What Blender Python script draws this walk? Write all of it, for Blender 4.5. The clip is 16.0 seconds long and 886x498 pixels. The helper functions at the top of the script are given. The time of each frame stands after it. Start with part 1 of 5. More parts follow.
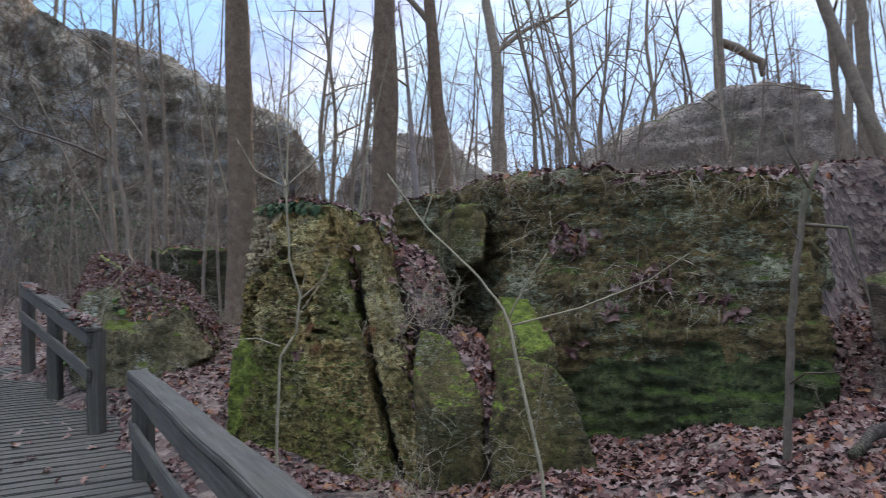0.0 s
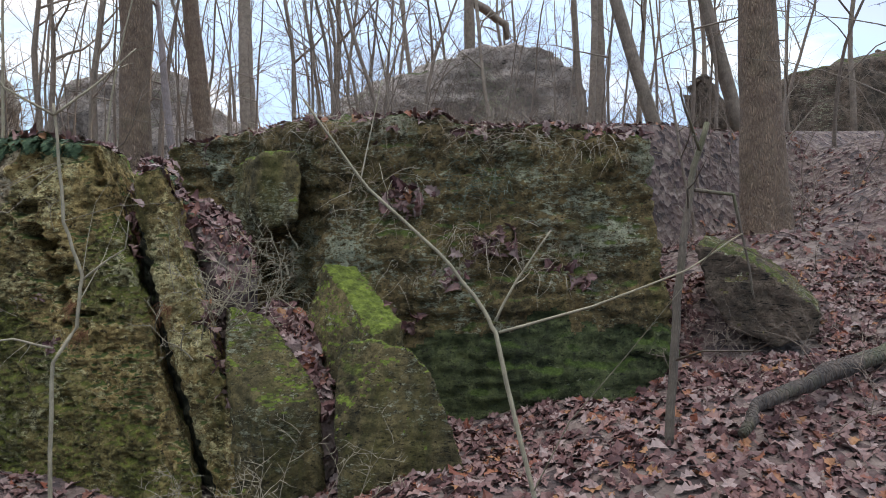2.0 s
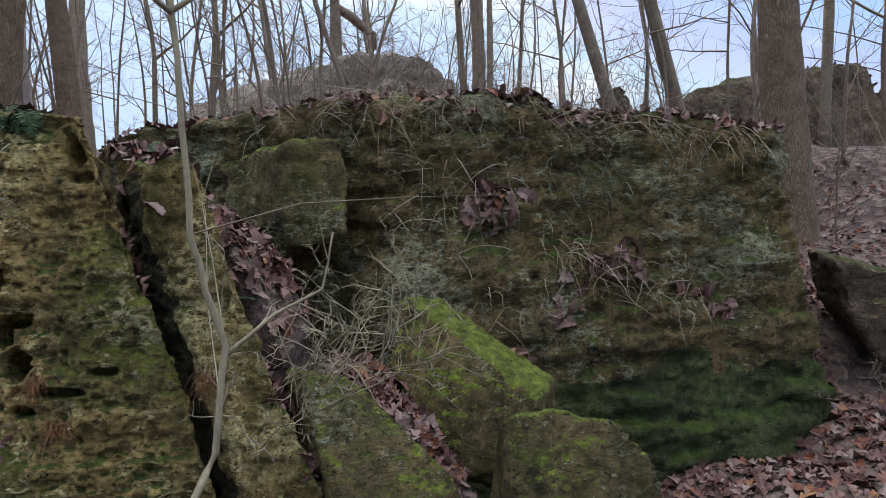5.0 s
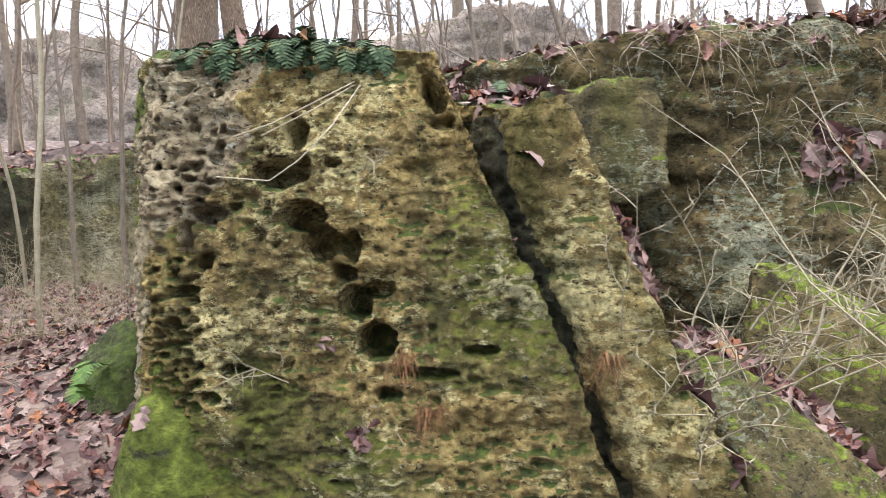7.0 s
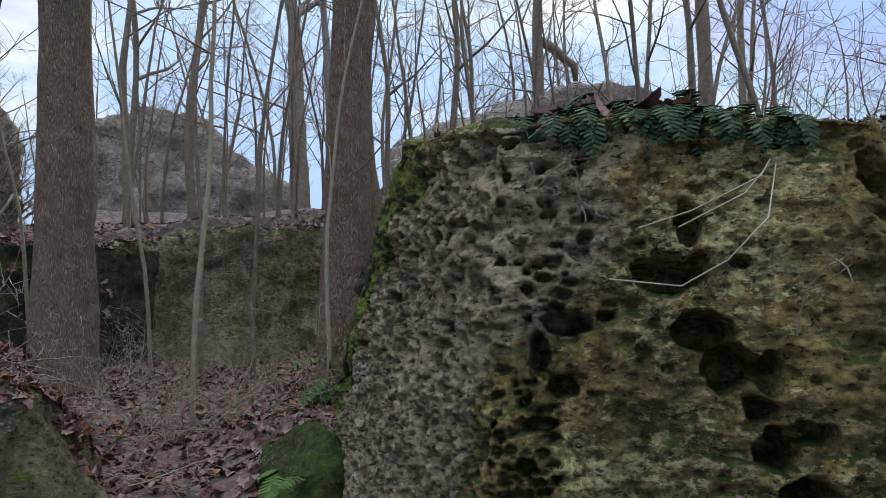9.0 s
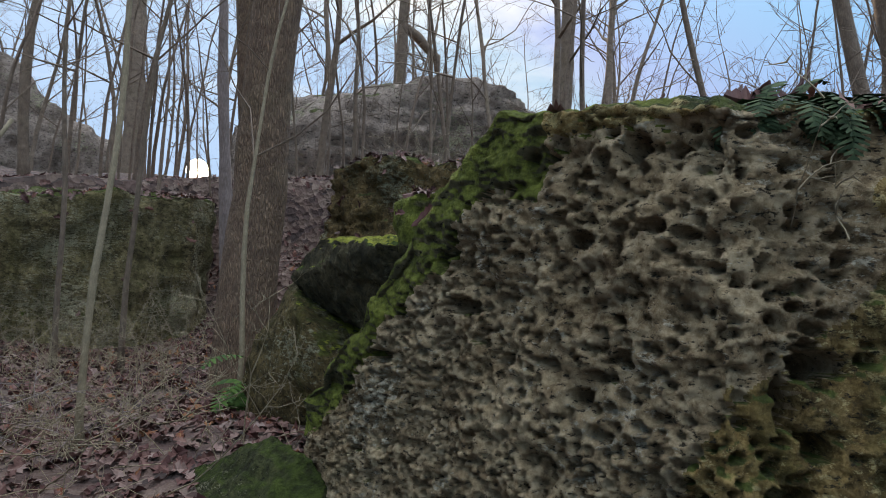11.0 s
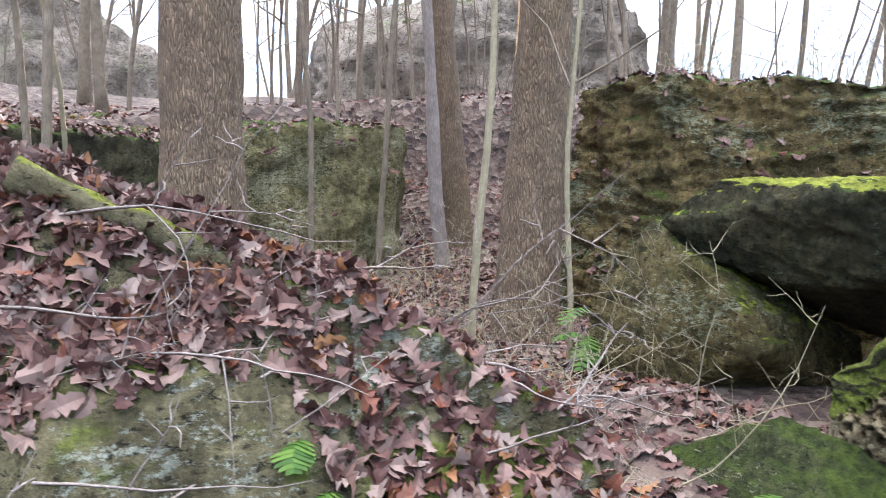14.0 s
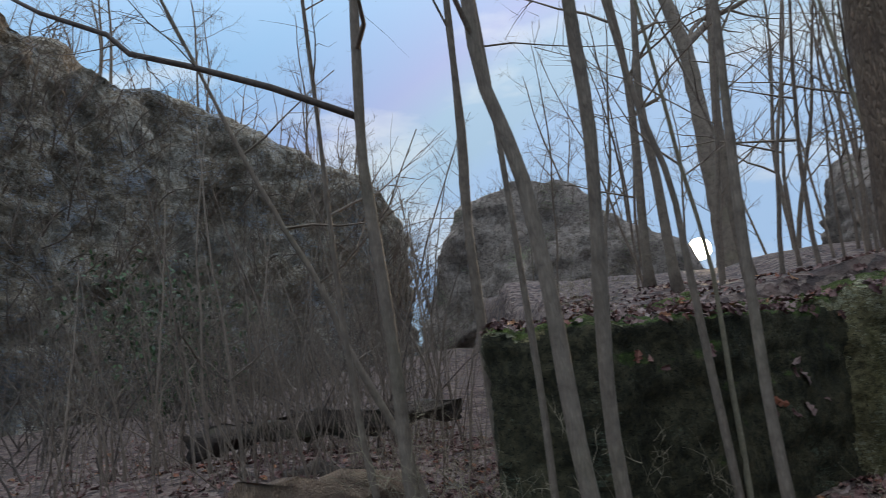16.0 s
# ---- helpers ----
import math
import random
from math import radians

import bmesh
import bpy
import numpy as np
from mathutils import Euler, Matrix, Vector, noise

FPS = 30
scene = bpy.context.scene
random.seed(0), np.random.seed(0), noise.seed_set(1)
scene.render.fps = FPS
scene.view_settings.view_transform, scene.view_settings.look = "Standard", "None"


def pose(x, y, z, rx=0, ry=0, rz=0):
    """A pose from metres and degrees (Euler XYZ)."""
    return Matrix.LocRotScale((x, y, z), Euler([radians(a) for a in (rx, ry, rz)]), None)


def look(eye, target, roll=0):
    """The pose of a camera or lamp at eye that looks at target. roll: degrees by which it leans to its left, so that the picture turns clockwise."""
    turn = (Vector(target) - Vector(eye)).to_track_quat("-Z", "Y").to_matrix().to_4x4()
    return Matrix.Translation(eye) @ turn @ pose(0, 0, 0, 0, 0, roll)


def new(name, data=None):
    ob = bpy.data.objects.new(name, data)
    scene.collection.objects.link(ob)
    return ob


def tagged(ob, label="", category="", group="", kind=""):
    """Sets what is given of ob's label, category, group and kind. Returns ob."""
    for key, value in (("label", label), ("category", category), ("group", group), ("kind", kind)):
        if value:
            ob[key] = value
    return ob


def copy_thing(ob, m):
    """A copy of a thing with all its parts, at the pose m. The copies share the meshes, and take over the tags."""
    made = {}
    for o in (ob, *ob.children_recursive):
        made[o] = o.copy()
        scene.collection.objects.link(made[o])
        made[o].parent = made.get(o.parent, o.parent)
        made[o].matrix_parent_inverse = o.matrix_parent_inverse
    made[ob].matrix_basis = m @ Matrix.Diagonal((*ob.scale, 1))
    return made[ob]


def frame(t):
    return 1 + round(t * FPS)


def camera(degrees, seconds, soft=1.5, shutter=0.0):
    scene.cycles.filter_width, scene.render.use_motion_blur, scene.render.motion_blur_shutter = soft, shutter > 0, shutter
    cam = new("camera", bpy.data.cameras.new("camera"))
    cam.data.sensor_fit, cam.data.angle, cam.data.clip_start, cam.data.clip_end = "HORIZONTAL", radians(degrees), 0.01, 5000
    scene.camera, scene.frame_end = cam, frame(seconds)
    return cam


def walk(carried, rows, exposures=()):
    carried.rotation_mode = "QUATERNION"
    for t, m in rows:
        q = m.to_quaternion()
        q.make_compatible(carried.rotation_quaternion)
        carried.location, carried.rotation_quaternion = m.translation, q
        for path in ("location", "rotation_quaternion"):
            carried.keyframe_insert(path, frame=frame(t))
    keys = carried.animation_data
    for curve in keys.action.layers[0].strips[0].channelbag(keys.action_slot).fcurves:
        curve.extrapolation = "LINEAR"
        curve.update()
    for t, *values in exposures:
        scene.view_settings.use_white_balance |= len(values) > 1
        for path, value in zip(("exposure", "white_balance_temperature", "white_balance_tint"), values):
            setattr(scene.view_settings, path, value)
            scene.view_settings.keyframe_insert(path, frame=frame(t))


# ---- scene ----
cam = camera(64.0, 16.0, soft=0.9, shutter=0.1)
PATH = [
    (0, (-0.055, -0.069, 1.293), (-0.080, 1.929, 1.382), -1.7),
    (0.5, (-0.128, 0.201, 1.364), (0.396, 2.131, 1.364), -1.0),
    (1, (-0.239, 0.402, 1.352), (0.452, 2.278, 1.294), -1.1),
    (1.5, (-0.411, 0.643, 1.373), (0.274, 2.521, 1.297), -1.0),
    (2, (-0.603, 0.914, 1.403), (0.093, 2.788, 1.332), -1.4),
    (2.5, (-0.687, 1.239, 1.415), (0.025, 3.108, 1.362), -2.0),
    (3, (-0.810, 1.589, 1.411), (-0.110, 3.462, 1.404), -2.0),
    (3.5, (-1.003, 1.896, 1.458), (-0.288, 3.763, 1.491), -2.4),
    (3.7, (-1.066, 2.031, 1.473), (-0.318, 3.885, 1.510), -2.4),
    (5.8, (-1.708, 3.224, 1.412), (-0.473, 4.795, 1.320), -1.7),
    (6, (-1.779, 3.318, 1.432), (-0.597, 4.926, 1.301), -1.9),
    (6.5, (-1.911, 3.549, 1.421), (-0.914, 5.269, 1.204), -2.6),
    (7, (-2.114, 3.758, 1.460), (-1.231, 5.547, 1.319), -2.4),
    (7.5, (-2.319, 3.930, 1.515), (-1.518, 5.762, 1.499), -1.5),
    (8, (-2.444, 4.195, 1.529), (-1.706, 6.053, 1.580), -0.6),
    (8.5, (-2.607, 4.452, 1.517), (-1.873, 6.310, 1.603), -0.4),
    (8.7, (-2.677, 4.537, 1.553), (-1.936, 6.393, 1.632), -0.7),
    (10.8, (-3.243, 5.474, 1.618), (-2.117, 7.125, 1.696), 2.1),
    (11, (-3.280, 5.565, 1.615), (-2.087, 7.169, 1.659), 3.0),
    (11.5, (-3.431, 5.831, 1.597), (-2.075, 7.300, 1.553), 3.7),
    (12, (-3.575, 6.069, 1.602), (-2.134, 7.450, 1.474), 3.6),
    (12.5, (-3.740, 6.346, 1.611), (-2.316, 7.735, 1.411), 3.3),
    (13, (-4.017, 6.570, 1.671), (-2.677, 8.032, 1.414), 2.5),
    (13.5, (-4.312, 6.857, 1.678), (-3.076, 8.405, 1.403), 2.3),
    (14, (-4.586, 7.076, 1.732), (-3.466, 8.719, 1.519), 1.2),
    (14.5, (-4.766, 7.365, 1.791), (-3.805, 9.119, 1.742), -0.9),
    (15, (-4.928, 7.498, 1.878), (-4.214, 9.363, 1.997), -2.9),
    (15.5, (-5.333, 7.745, 1.813), (-4.923, 9.683, 2.085), -4.8),
    (16, (-5.583, 7.928, 1.873), (-5.661, 9.903, 2.179), -6.2),
]
EXPOSURES = [(0, 1.18, 6500, 16), (0.5, 1.03, 6350, 16), (1.0, 1.28, 6800, 16), (1.5, 1.36, 7050, 17), (3.5, 1.18, 6950, 16), (5.0, 1.1, 7100, 18), (6.0, 1.2, 7500, 19), (6.5, 1.95, 7650, 20), (7.0, 2.65, 7800, 20), (7.6, 1.8, 7200, 18), (8.3, 0.9, 6600, 14), (10.8, 0.88, 7000, 14), (11.5, 0.76, 7100, 14), (12, 1.6, 7350, 16), (13, 2.58, 7200, 17), (14.5, 2.48, 6750, 16), (15.2, 1.25, 6000, 12), (16, 0.45, 6500, 11)]
walk(cam, [(t, look(eye, target, roll)) for t, eye, target, roll in PATH], EXPOSURES)

# ---- world and sun ----
SUN_DIR = Vector((0.303, 0.953, 0.108)).normalized()
SUN_AZ = math.atan2(SUN_DIR.x, SUN_DIR.y)
world = bpy.data.worlds.new("winter_sky")
scene.world = world
world.use_nodes = True
wn, wl = world.node_tree.nodes, world.node_tree.links
bg = wn["Background"]
sky = wn.new("ShaderNodeTexSky")
sky.sky_type, sky.sun_disc = "NISHITA", False
sky.sun_elevation, sky.sun_rotation = radians(9), SUN_AZ
sky.air_density, sky.dust_density, sky.ozone_density = 1.0, 0.6, 1.6
coord = wn.new("ShaderNodeTexCoord")
stretch = wn.new("ShaderNodeMapping")
stretch.inputs["Scale"].default_value = (2.2, 2.2, 6.5)
clouds = wn.new("ShaderNodeTexNoise")
clouds.inputs["Scale"].default_value, clouds.inputs["Detail"].default_value, clouds.inputs["Roughness"].default_value = 1.5, 7, 0.55
ramp = wn.new("ShaderNodeValToRGB")
ramp.color_ramp.elements[0].position, ramp.color_ramp.elements[1].position = 0.54, 0.76
tint = wn.new("ShaderNodeMix")
tint.data_type = "RGBA"
tint.inputs["B"].default_value = (6.5, 7.0, 7.2, 1)
wl.new(coord.outputs["Generated"], stretch.inputs["Vector"])
wl.new(stretch.outputs["Vector"], clouds.inputs["Vector"])
wl.new(clouds.outputs["Fac"], ramp.inputs["Fac"])
wl.new(ramp.outputs["Color"], tint.inputs["Factor"])
floor_col, cap_col = wn.new("ShaderNodeMix"), wn.new("ShaderNodeMix")
for node, mode, col in ((floor_col, "LIGHTEN", (1.75, 3.75, 6.2, 1)), (cap_col, "DARKEN", (3.2, 4.7, 6.8, 1))):
    node.data_type, node.blend_type = "RGBA", mode
    node.inputs["Factor"].default_value, node.inputs["B"].default_value = 1.0, col
wl.new(sky.outputs["Color"], floor_col.inputs["A"])
wl.new(floor_col.outputs["Result"], cap_col.inputs["A"])
wl.new(cap_col.outputs["Result"], tint.inputs["A"])
# white fill light added to the sky towards the zenith, above the view
split, rise, zenith_fill, lit, dim = wn.new("ShaderNodeSeparateXYZ"), wn.new("ShaderNodeMath"), wn.new("ShaderNodeVectorMath"), wn.new("ShaderNodeVectorMath"), wn.new("ShaderNodeVectorMath")
rise.operation, zenith_fill.operation, lit.operation, dim.operation = "POWER", "SCALE", "ADD", "SCALE"
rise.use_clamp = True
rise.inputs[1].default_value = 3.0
zenith_fill.inputs[0].default_value, dim.inputs["Scale"].default_value = (9.6, 10.0, 10.4), 0.56
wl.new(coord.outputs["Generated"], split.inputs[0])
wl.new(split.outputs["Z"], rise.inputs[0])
wl.new(rise.outputs[0], zenith_fill.inputs["Scale"])
wl.new(tint.outputs["Result"], dim.inputs[0])
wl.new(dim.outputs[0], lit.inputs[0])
wl.new(zenith_fill.outputs[0], lit.inputs[1])
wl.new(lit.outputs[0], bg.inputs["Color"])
bg.inputs["Strength"].default_value = 0.15

sun_data = bpy.data.lights.new("sun", "SUN")
sun_data.energy, sun_data.angle, sun_data.color = 2.0, radians(0.6), (1.0, 0.78, 0.52)
sun = new("sun", sun_data)
lift = (SUN_DIR + Vector((0, 0, 0.05))).normalized()
sun.matrix_world = look(lift * 50, (0, 0, 0))


# ---- numeric helpers ----
def hashed(ix, iy, iz, seed):
    h = (ix * 374761393 + iy * 668265263 + iz * 2147483647 + seed * 1274126177) & 0xFFFFFFFF
    h = ((h ^ (h >> 13)) * 1274126177) & 0xFFFFFFFF
    h = h ^ (h >> 16)
    return (h & 0xFFFF) / 65535.0


def value_noise(p, scale, seed=0):
    """Smooth noise in -1..1 at the rows of p."""
    q = np.asarray(p, float) * scale + 1000.0
    i = np.floor(q).astype(np.int64)
    f = q - i
    f = f * f * (3 - 2 * f)
    out = 0
    for dx in (0, 1):
        for dy in (0, 1):
            for dz in (0, 1):
                w = (f[:, 0] if dx else 1 - f[:, 0]) * (f[:, 1] if dy else 1 - f[:, 1]) * (f[:, 2] if dz else 1 - f[:, 2])
                out = out + w * hashed(i[:, 0] + dx, i[:, 1] + dy, i[:, 2] + dz, seed)
    return out * 2 - 1


def fractal(p, scale, octaves=4, seed=0, gain=0.5):
    out, amp = 0, 1.0
    for n in range(octaves):
        out = out + amp * value_noise(p, scale * 2.03 ** n, seed + 17 * n)
        amp *= gain
    return out


def smooth01(x):
    x = np.clip(x, 0, 1)
    return x * x * (3 - 2 * x)


# ---- ground height ----
GROUND = np.array([
    (0.0, -2.5, -0.7), (2, -3, -0.6), (-2, -2, -0.9), (0.8, 0.5, -0.55), (-1.5, 1.5, -0.8), (-3, 4, -0.7), (-5, 5, -0.7), (-4, 6.4, -0.45), (-5.6, 8.2, -0.2), (-7, 10.6, -0.1),
    (0.4, 2.4, -0.3), (-0.6, 3.4, -0.35), (1.5, 2.0, 0.0), (0.9, 4.0, 0.06), (1.1, 4.9, -0.05), (1.8, 4.0, 0.2), (2.0, 5.0, 0.17), (2.7, 4.7, 0.42),
    (3.4, 4.5, 0.5), (4.6, 4.4, 0.75), (5.0, 6.4, 1.25), (3.6, 5.6, 0.95), (6.5, 6, 1.75), (4, 1, 0.4), (7, 2, 1.2), (9, 8, 2.5), (11, 11, 3.0), (-0.3, 4.6, -0.22), (-1.0, 5.2, -0.2),
    (-1.9, 5.8, -0.1), (-2.3, 7.0, 0.2), (-2.6, 7.9, 0.32), (-2.7, 9.0, 0.45), (-2.3, 10.3, 0.52), (-1.3, 9.2, 0.66), (-1.75, 9.4, 0.68), (-1.7, 8.8, 0.62), (-1.9, 9.9, 0.64), (-1.2, 11, 0.58), (-3.5, 11.1, 0.72),
    (-4.4, 9.9, 0.6), (-3.4, 13.3, 0.6), (-1.4, 13.3, 0.55), (-5.2, 11.2, 0.75), (-5.9, 14, 0.75), (-6, 18, 0.8), (-9, 16, 0.8), (-8.5, 10, -0.1), (-12, 12, 0.3),
    (-12, 24, 1.2), (-20, 20, 1.5), (-7, 26, 1.4), (-10, 2, -0.4), (0.2, 12.6, 0.8), (0.8, 14.5, 1.6),
    (-6, 34, 2.2)], float)
SHELF = np.array([
    (0, 7, 2.1), (2, 6.2, 2.1), (3, 8, 2.3), (1, 11, 2.45), (4.5, 9, 2.6), (6, 13, 2.9), (3, 16, 2.9), (0, 16.5, 2.7), (9, 17, 3.4), (12, 21, 4.2), (9, 26, 4.5),
    (2, 22, 3.2), (-2, 15.5, 2.35), (-4.5, 14.5, 2.1), (-3, 19, 2.6), (-4, 26, 3.4), (0, 30, 3.3), (5, 36, 3.5), (14, 34, 5), (-3, 44, 4.5), (20, 22, 4.6), (-6, 36, 4)], float)


def spread(x, y, table, power=3.0):
    d2 = (x[:, None] - table[None, :, 0]) ** 2 + (y[:, None] - table[None, :, 1]) ** 2 + 0.05
    w = d2 ** (-power / 2)
    return (w * table[None, :, 2]).sum(1) / w.sum(1)


def inside(x, y, polygon):
    """Signed distance to a plan polygon, positive inside."""
    best, odd = np.full(len(x), 1e9), np.zeros(len(x), bool)
    for (ax, ay), (bx, by) in zip(polygon, polygon[1:] + polygon[:1]):
        dx, dy = bx - ax, by - ay
        t = np.clip(((x - ax) * dx + (y - ay) * dy) / (dx * dx + dy * dy), 0, 1)
        best = np.minimum(best, np.hypot(x - ax - t * dx, y - ay - t * dy))
        cross = (ay > y) != (by > y)
        odd ^= cross & (x < (bx - ax) * (y - ay) / (by - ay + 1e-12) + ax)
    return np.where(odd, best, -best)


SHELF_PLAN = [(-0.5, 7.5), (0.0, 6.5), (0.4, 6.2), (2.75, 5.05), (3.6, 6.3), (4.6, 7.6), (6, 8), (30, 14), (40, 60), (-4, 60), (-6, 34), (-5.2, 17), (-5.6, 13.4), (-4.8, 12.9), (-2.6, 13.9),
              (-0.85, 13.7), (-0.5, 15.2), (1.2, 14.2), (0.9, 12.2), (0.1, 11.5), (0.0, 10.9), (0.2, 9.9), (0.7, 9.3), (0.4, 8.2)]


def height(x, y):
    x, y = np.atleast_1d(np.asarray(x, float)), np.atleast_1d(np.asarray(y, float))
    low, high = spread(x, y, GROUND), spread(x, y, SHELF, 3.5)
    z = low + (high - low) * smooth01((inside(x, y, SHELF_PLAN) - 0.05) / 0.5)
    p = np.stack([x, y, 0 * x], 1)
    return z + 0.05 * fractal(p, 1.1, 3, 5) + 0.12 * value_noise(p, 0.35, 9) * smooth01((np.hypot(x, y - 5) - 5) / 8)


def height_at(x, y):
    return float(height(x, y)[0])
# ---- materials ----
def material(name):
    m = bpy.data.materials.new(name)
    m.use_nodes = True
    nt = m.node_tree
    return m, nt.nodes, nt.links, nt.nodes["Principled BSDF"]


def noise_node(n, l, scale, detail=6, rough=0.6, vector=None, kind="ShaderNodeTexNoise"):
    t = n.new(kind)
    t.inputs["Scale"].default_value = scale
    if kind == "ShaderNodeTexNoise":
        t.inputs["Detail"].default_value, t.inputs["Roughness"].default_value = detail, rough
    if vector is not None:
        l.new(vector, t.inputs["Vector"])
    return t


def ramp_node(n, l, value, stops, constant=False):
    r = n.new("ShaderNodeValToRGB")
    els = r.color_ramp.elements
    while len(els) < len(stops):
        els.new(0.5)
    for e, (pos, col) in zip(els, stops):
        e.position = pos
        e.color = (*col, 1) if isinstance(col, tuple) else (col, col, col, 1)
    l.new(value, r.inputs["Fac"])
    return r.outputs["Color"]


def mixed(n, l, fac, a, b, mode="MIX"):
    m = n.new("ShaderNodeMix")
    m.data_type, m.blend_type = "RGBA", mode
    for sock, v in (("Factor", fac), ("A", a), ("B", b)):
        if isinstance(v, (int, float)):
            m.inputs[sock].default_value = v
        elif isinstance(v, tuple):
            m.inputs[sock].default_value = (*v, 1)
        else:
            l.new(v, m.inputs[sock])
    return m.outputs["Result"]


def arith(n, l, op, a, b=0.0):
    m = n.new("ShaderNodeMath")
    m.operation = op
    for i, v in enumerate((a, b)):
        if isinstance(v, (int, float)):
            m.inputs[i].default_value = v
        else:
            l.new(v, m.inputs[i])
    return m.outputs[0]


def bumped(n, l, shader, value, strength, distance=0.02):
    b = n.new("ShaderNodeBump")
    b.inputs["Strength"].default_value, b.inputs["Distance"].default_value = strength, distance
    l.new(value, b.inputs["Height"])
    l.new(b.outputs["Normal"], shader.inputs["Normal"])


def rock_material(name, pale, mid, dark, moss_level, lichen_level, moss_col=(0.085, 0.105, 0.02), stain=0.5, size=1.0, lichen_col=(0.46, 0.44, 0.28), algae=0.0, bedding=2.3):
    """Weathered sandstone with lichen crusts, dark algae and moss on what faces up."""
    m, n, l, s = material(name)
    pos = n.new("ShaderNodeNewGeometry")
    v = pos.outputs["Position"]
    big = noise_node(n, l, 1.6 * size, 6, 0.65, v)
    fine = noise_node(n, l, 17 * size, 9, 0.75, v)
    grain = noise_node(n, l, 75 * size, 5, 0.75, v)
    base = ramp_node(n, l, big.outputs["Fac"], [(0.36, dark), (0.5, mid), (0.64, pale)])
    base = mixed(n, l, 0.6, base, ramp_node(n, l, fine.outputs["Fac"], [(0.41, dark), (0.5, mid), (0.58, pale)]), "MIX")
    layers = n.new("ShaderNodeMapping")
    layers.inputs["Scale"].default_value = (1.0, 1.0, bedding)
    l.new(v, layers.inputs["Vector"])
    zone = noise_node(n, l, 2.1 * size, 3, 0.5, v)
    crust = noise_node(n, l, 19 * size, 10, 0.8, layers.outputs["Vector"])
    lic = ramp_node(n, l, arith(n, l, "ADD", crust.outputs["Fac"], arith(n, l, "MULTIPLY", arith(n, l, "SUBTRACT", zone.outputs["Fac"], 0.5), 0.55)), [(lichen_level, 0.0), (lichen_level + 0.025, 1.0)])
    base = mixed(n, l, arith(n, l, "MULTIPLY", lic, 0.95), base, ramp_node(n, l, grain.outputs["Fac"], [(0.35, tuple(c * 0.45 for c in lichen_col)), (0.6, lichen_col)]))
    streak = n.new("ShaderNodeMapping")
    streak.inputs["Scale"].default_value = (3.2, 3.2, 0.6)
    l.new(v, streak.inputs["Vector"])
    run = noise_node(n, l, 1.0 * size, 8, 0.7, streak.outputs["Vector"])
    base = mixed(n, l, arith(n, l, "MULTIPLY", ramp_node(n, l, run.outputs["Fac"], [(0.47, 0.0), (0.6, 1.0)]), stain), base, (0.02, 0.02, 0.011))
    speck = noise_node(n, l, 34 * size, 6, 0.7, layers.outputs["Vector"])
    base = mixed(n, l, arith(n, l, "MULTIPLY", ramp_node(n, l, speck.outputs["Fac"], [(0.37, 1.0), (0.43, 0.0)]), 0.9), base, (0.012, 0.012, 0.008))
    film = noise_node(n, l, 1.3 * size, 5, 0.6, streak.outputs["Vector"])
    base = mixed(n, l, arith(n, l, "MULTIPLY", ramp_node(n, l, film.outputs["Fac"], [(0.5, 0.0), (0.62, 1.0)]), algae), base, ramp_node(n, l, grain.outputs["Fac"], [(0.35, (0.04, 0.04, 0.008)), (0.65, (0.115, 0.108, 0.018))]))
    sep = n.new("ShaderNodeSeparateXYZ")
    l.new(pos.outputs["Normal"], sep.inputs[0])
    mossn = noise_node(n, l, 2.6 * size, 9, 0.7, v)
    up = arith(n, l, "ADD", arith(n, l, "MULTIPLY", sep.outputs["Z"], 0.42), mossn.outputs["Fac"])
    mm = ramp_node(n, l, up, [(moss_level, 0.0), (moss_level + 0.1, 1.0)])
    mcol = ramp_node(n, l, fine.outputs["Fac"], [(0.34, tuple(c * 0.3 for c in moss_col)), (0.52, moss_col), (0.68, tuple(min(1, c * 1.8) for c in moss_col))])
    base = mixed(n, l, mm, base, mcol)
    l.new(base, s.inputs["Base Color"])
    s.inputs["Roughness"].default_value = 0.92
    s.inputs["Specular IOR Level"].default_value = 0.25
    relief = arith(n, l, "ADD", arith(n, l, "MULTIPLY", fine.outputs["Fac"], 1.0), arith(n, l, "MULTIPLY", grain.outputs["Fac"], 0.5))
    relief = arith(n, l, "ADD", relief, arith(n, l, "MULTIPLY", mm, 0.25))
    relief = arith(n, l, "ADD", relief, arith(n, l, "MULTIPLY", lic, 0.35))
    relief = arith(n, l, "ADD", relief, arith(n, l, "MULTIPLY", ramp_node(n, l, speck.outputs["Fac"], [(0.34, 0.0), (0.45, 1.0)]), 0.5))
    bumped(n, l, s, relief, 1.0, 0.045 / max(size, 0.2))
    return m


ROCK_FRONT = rock_material("lichen_sandstone", (0.6, 0.42, 0.165), (0.31, 0.2, 0.066), (0.075, 0.048, 0.017), 0.73, 0.525, stain=0.35, lichen_col=(0.86, 0.69, 0.32), algae=0.55, bedding=2.0)
ROCK_MOSS_FACE = rock_material("moss_filmed_sandstone", (0.42, 0.31, 0.11), (0.22, 0.17, 0.055), (0.07, 0.055, 0.018), 0.62, 0.555, (0.13, 0.13, 0.022), stain=0.3, lichen_col=(0.72, 0.62, 0.32), algae=0.9, bedding=2.0)
ROCK_CRAG = rock_material("dark_layered_crag", (0.24, 0.165, 0.115), (0.13, 0.09, 0.06), (0.04, 0.028, 0.02), 0.86, 0.62, stain=0.5, size=0.4, bedding=5.0)
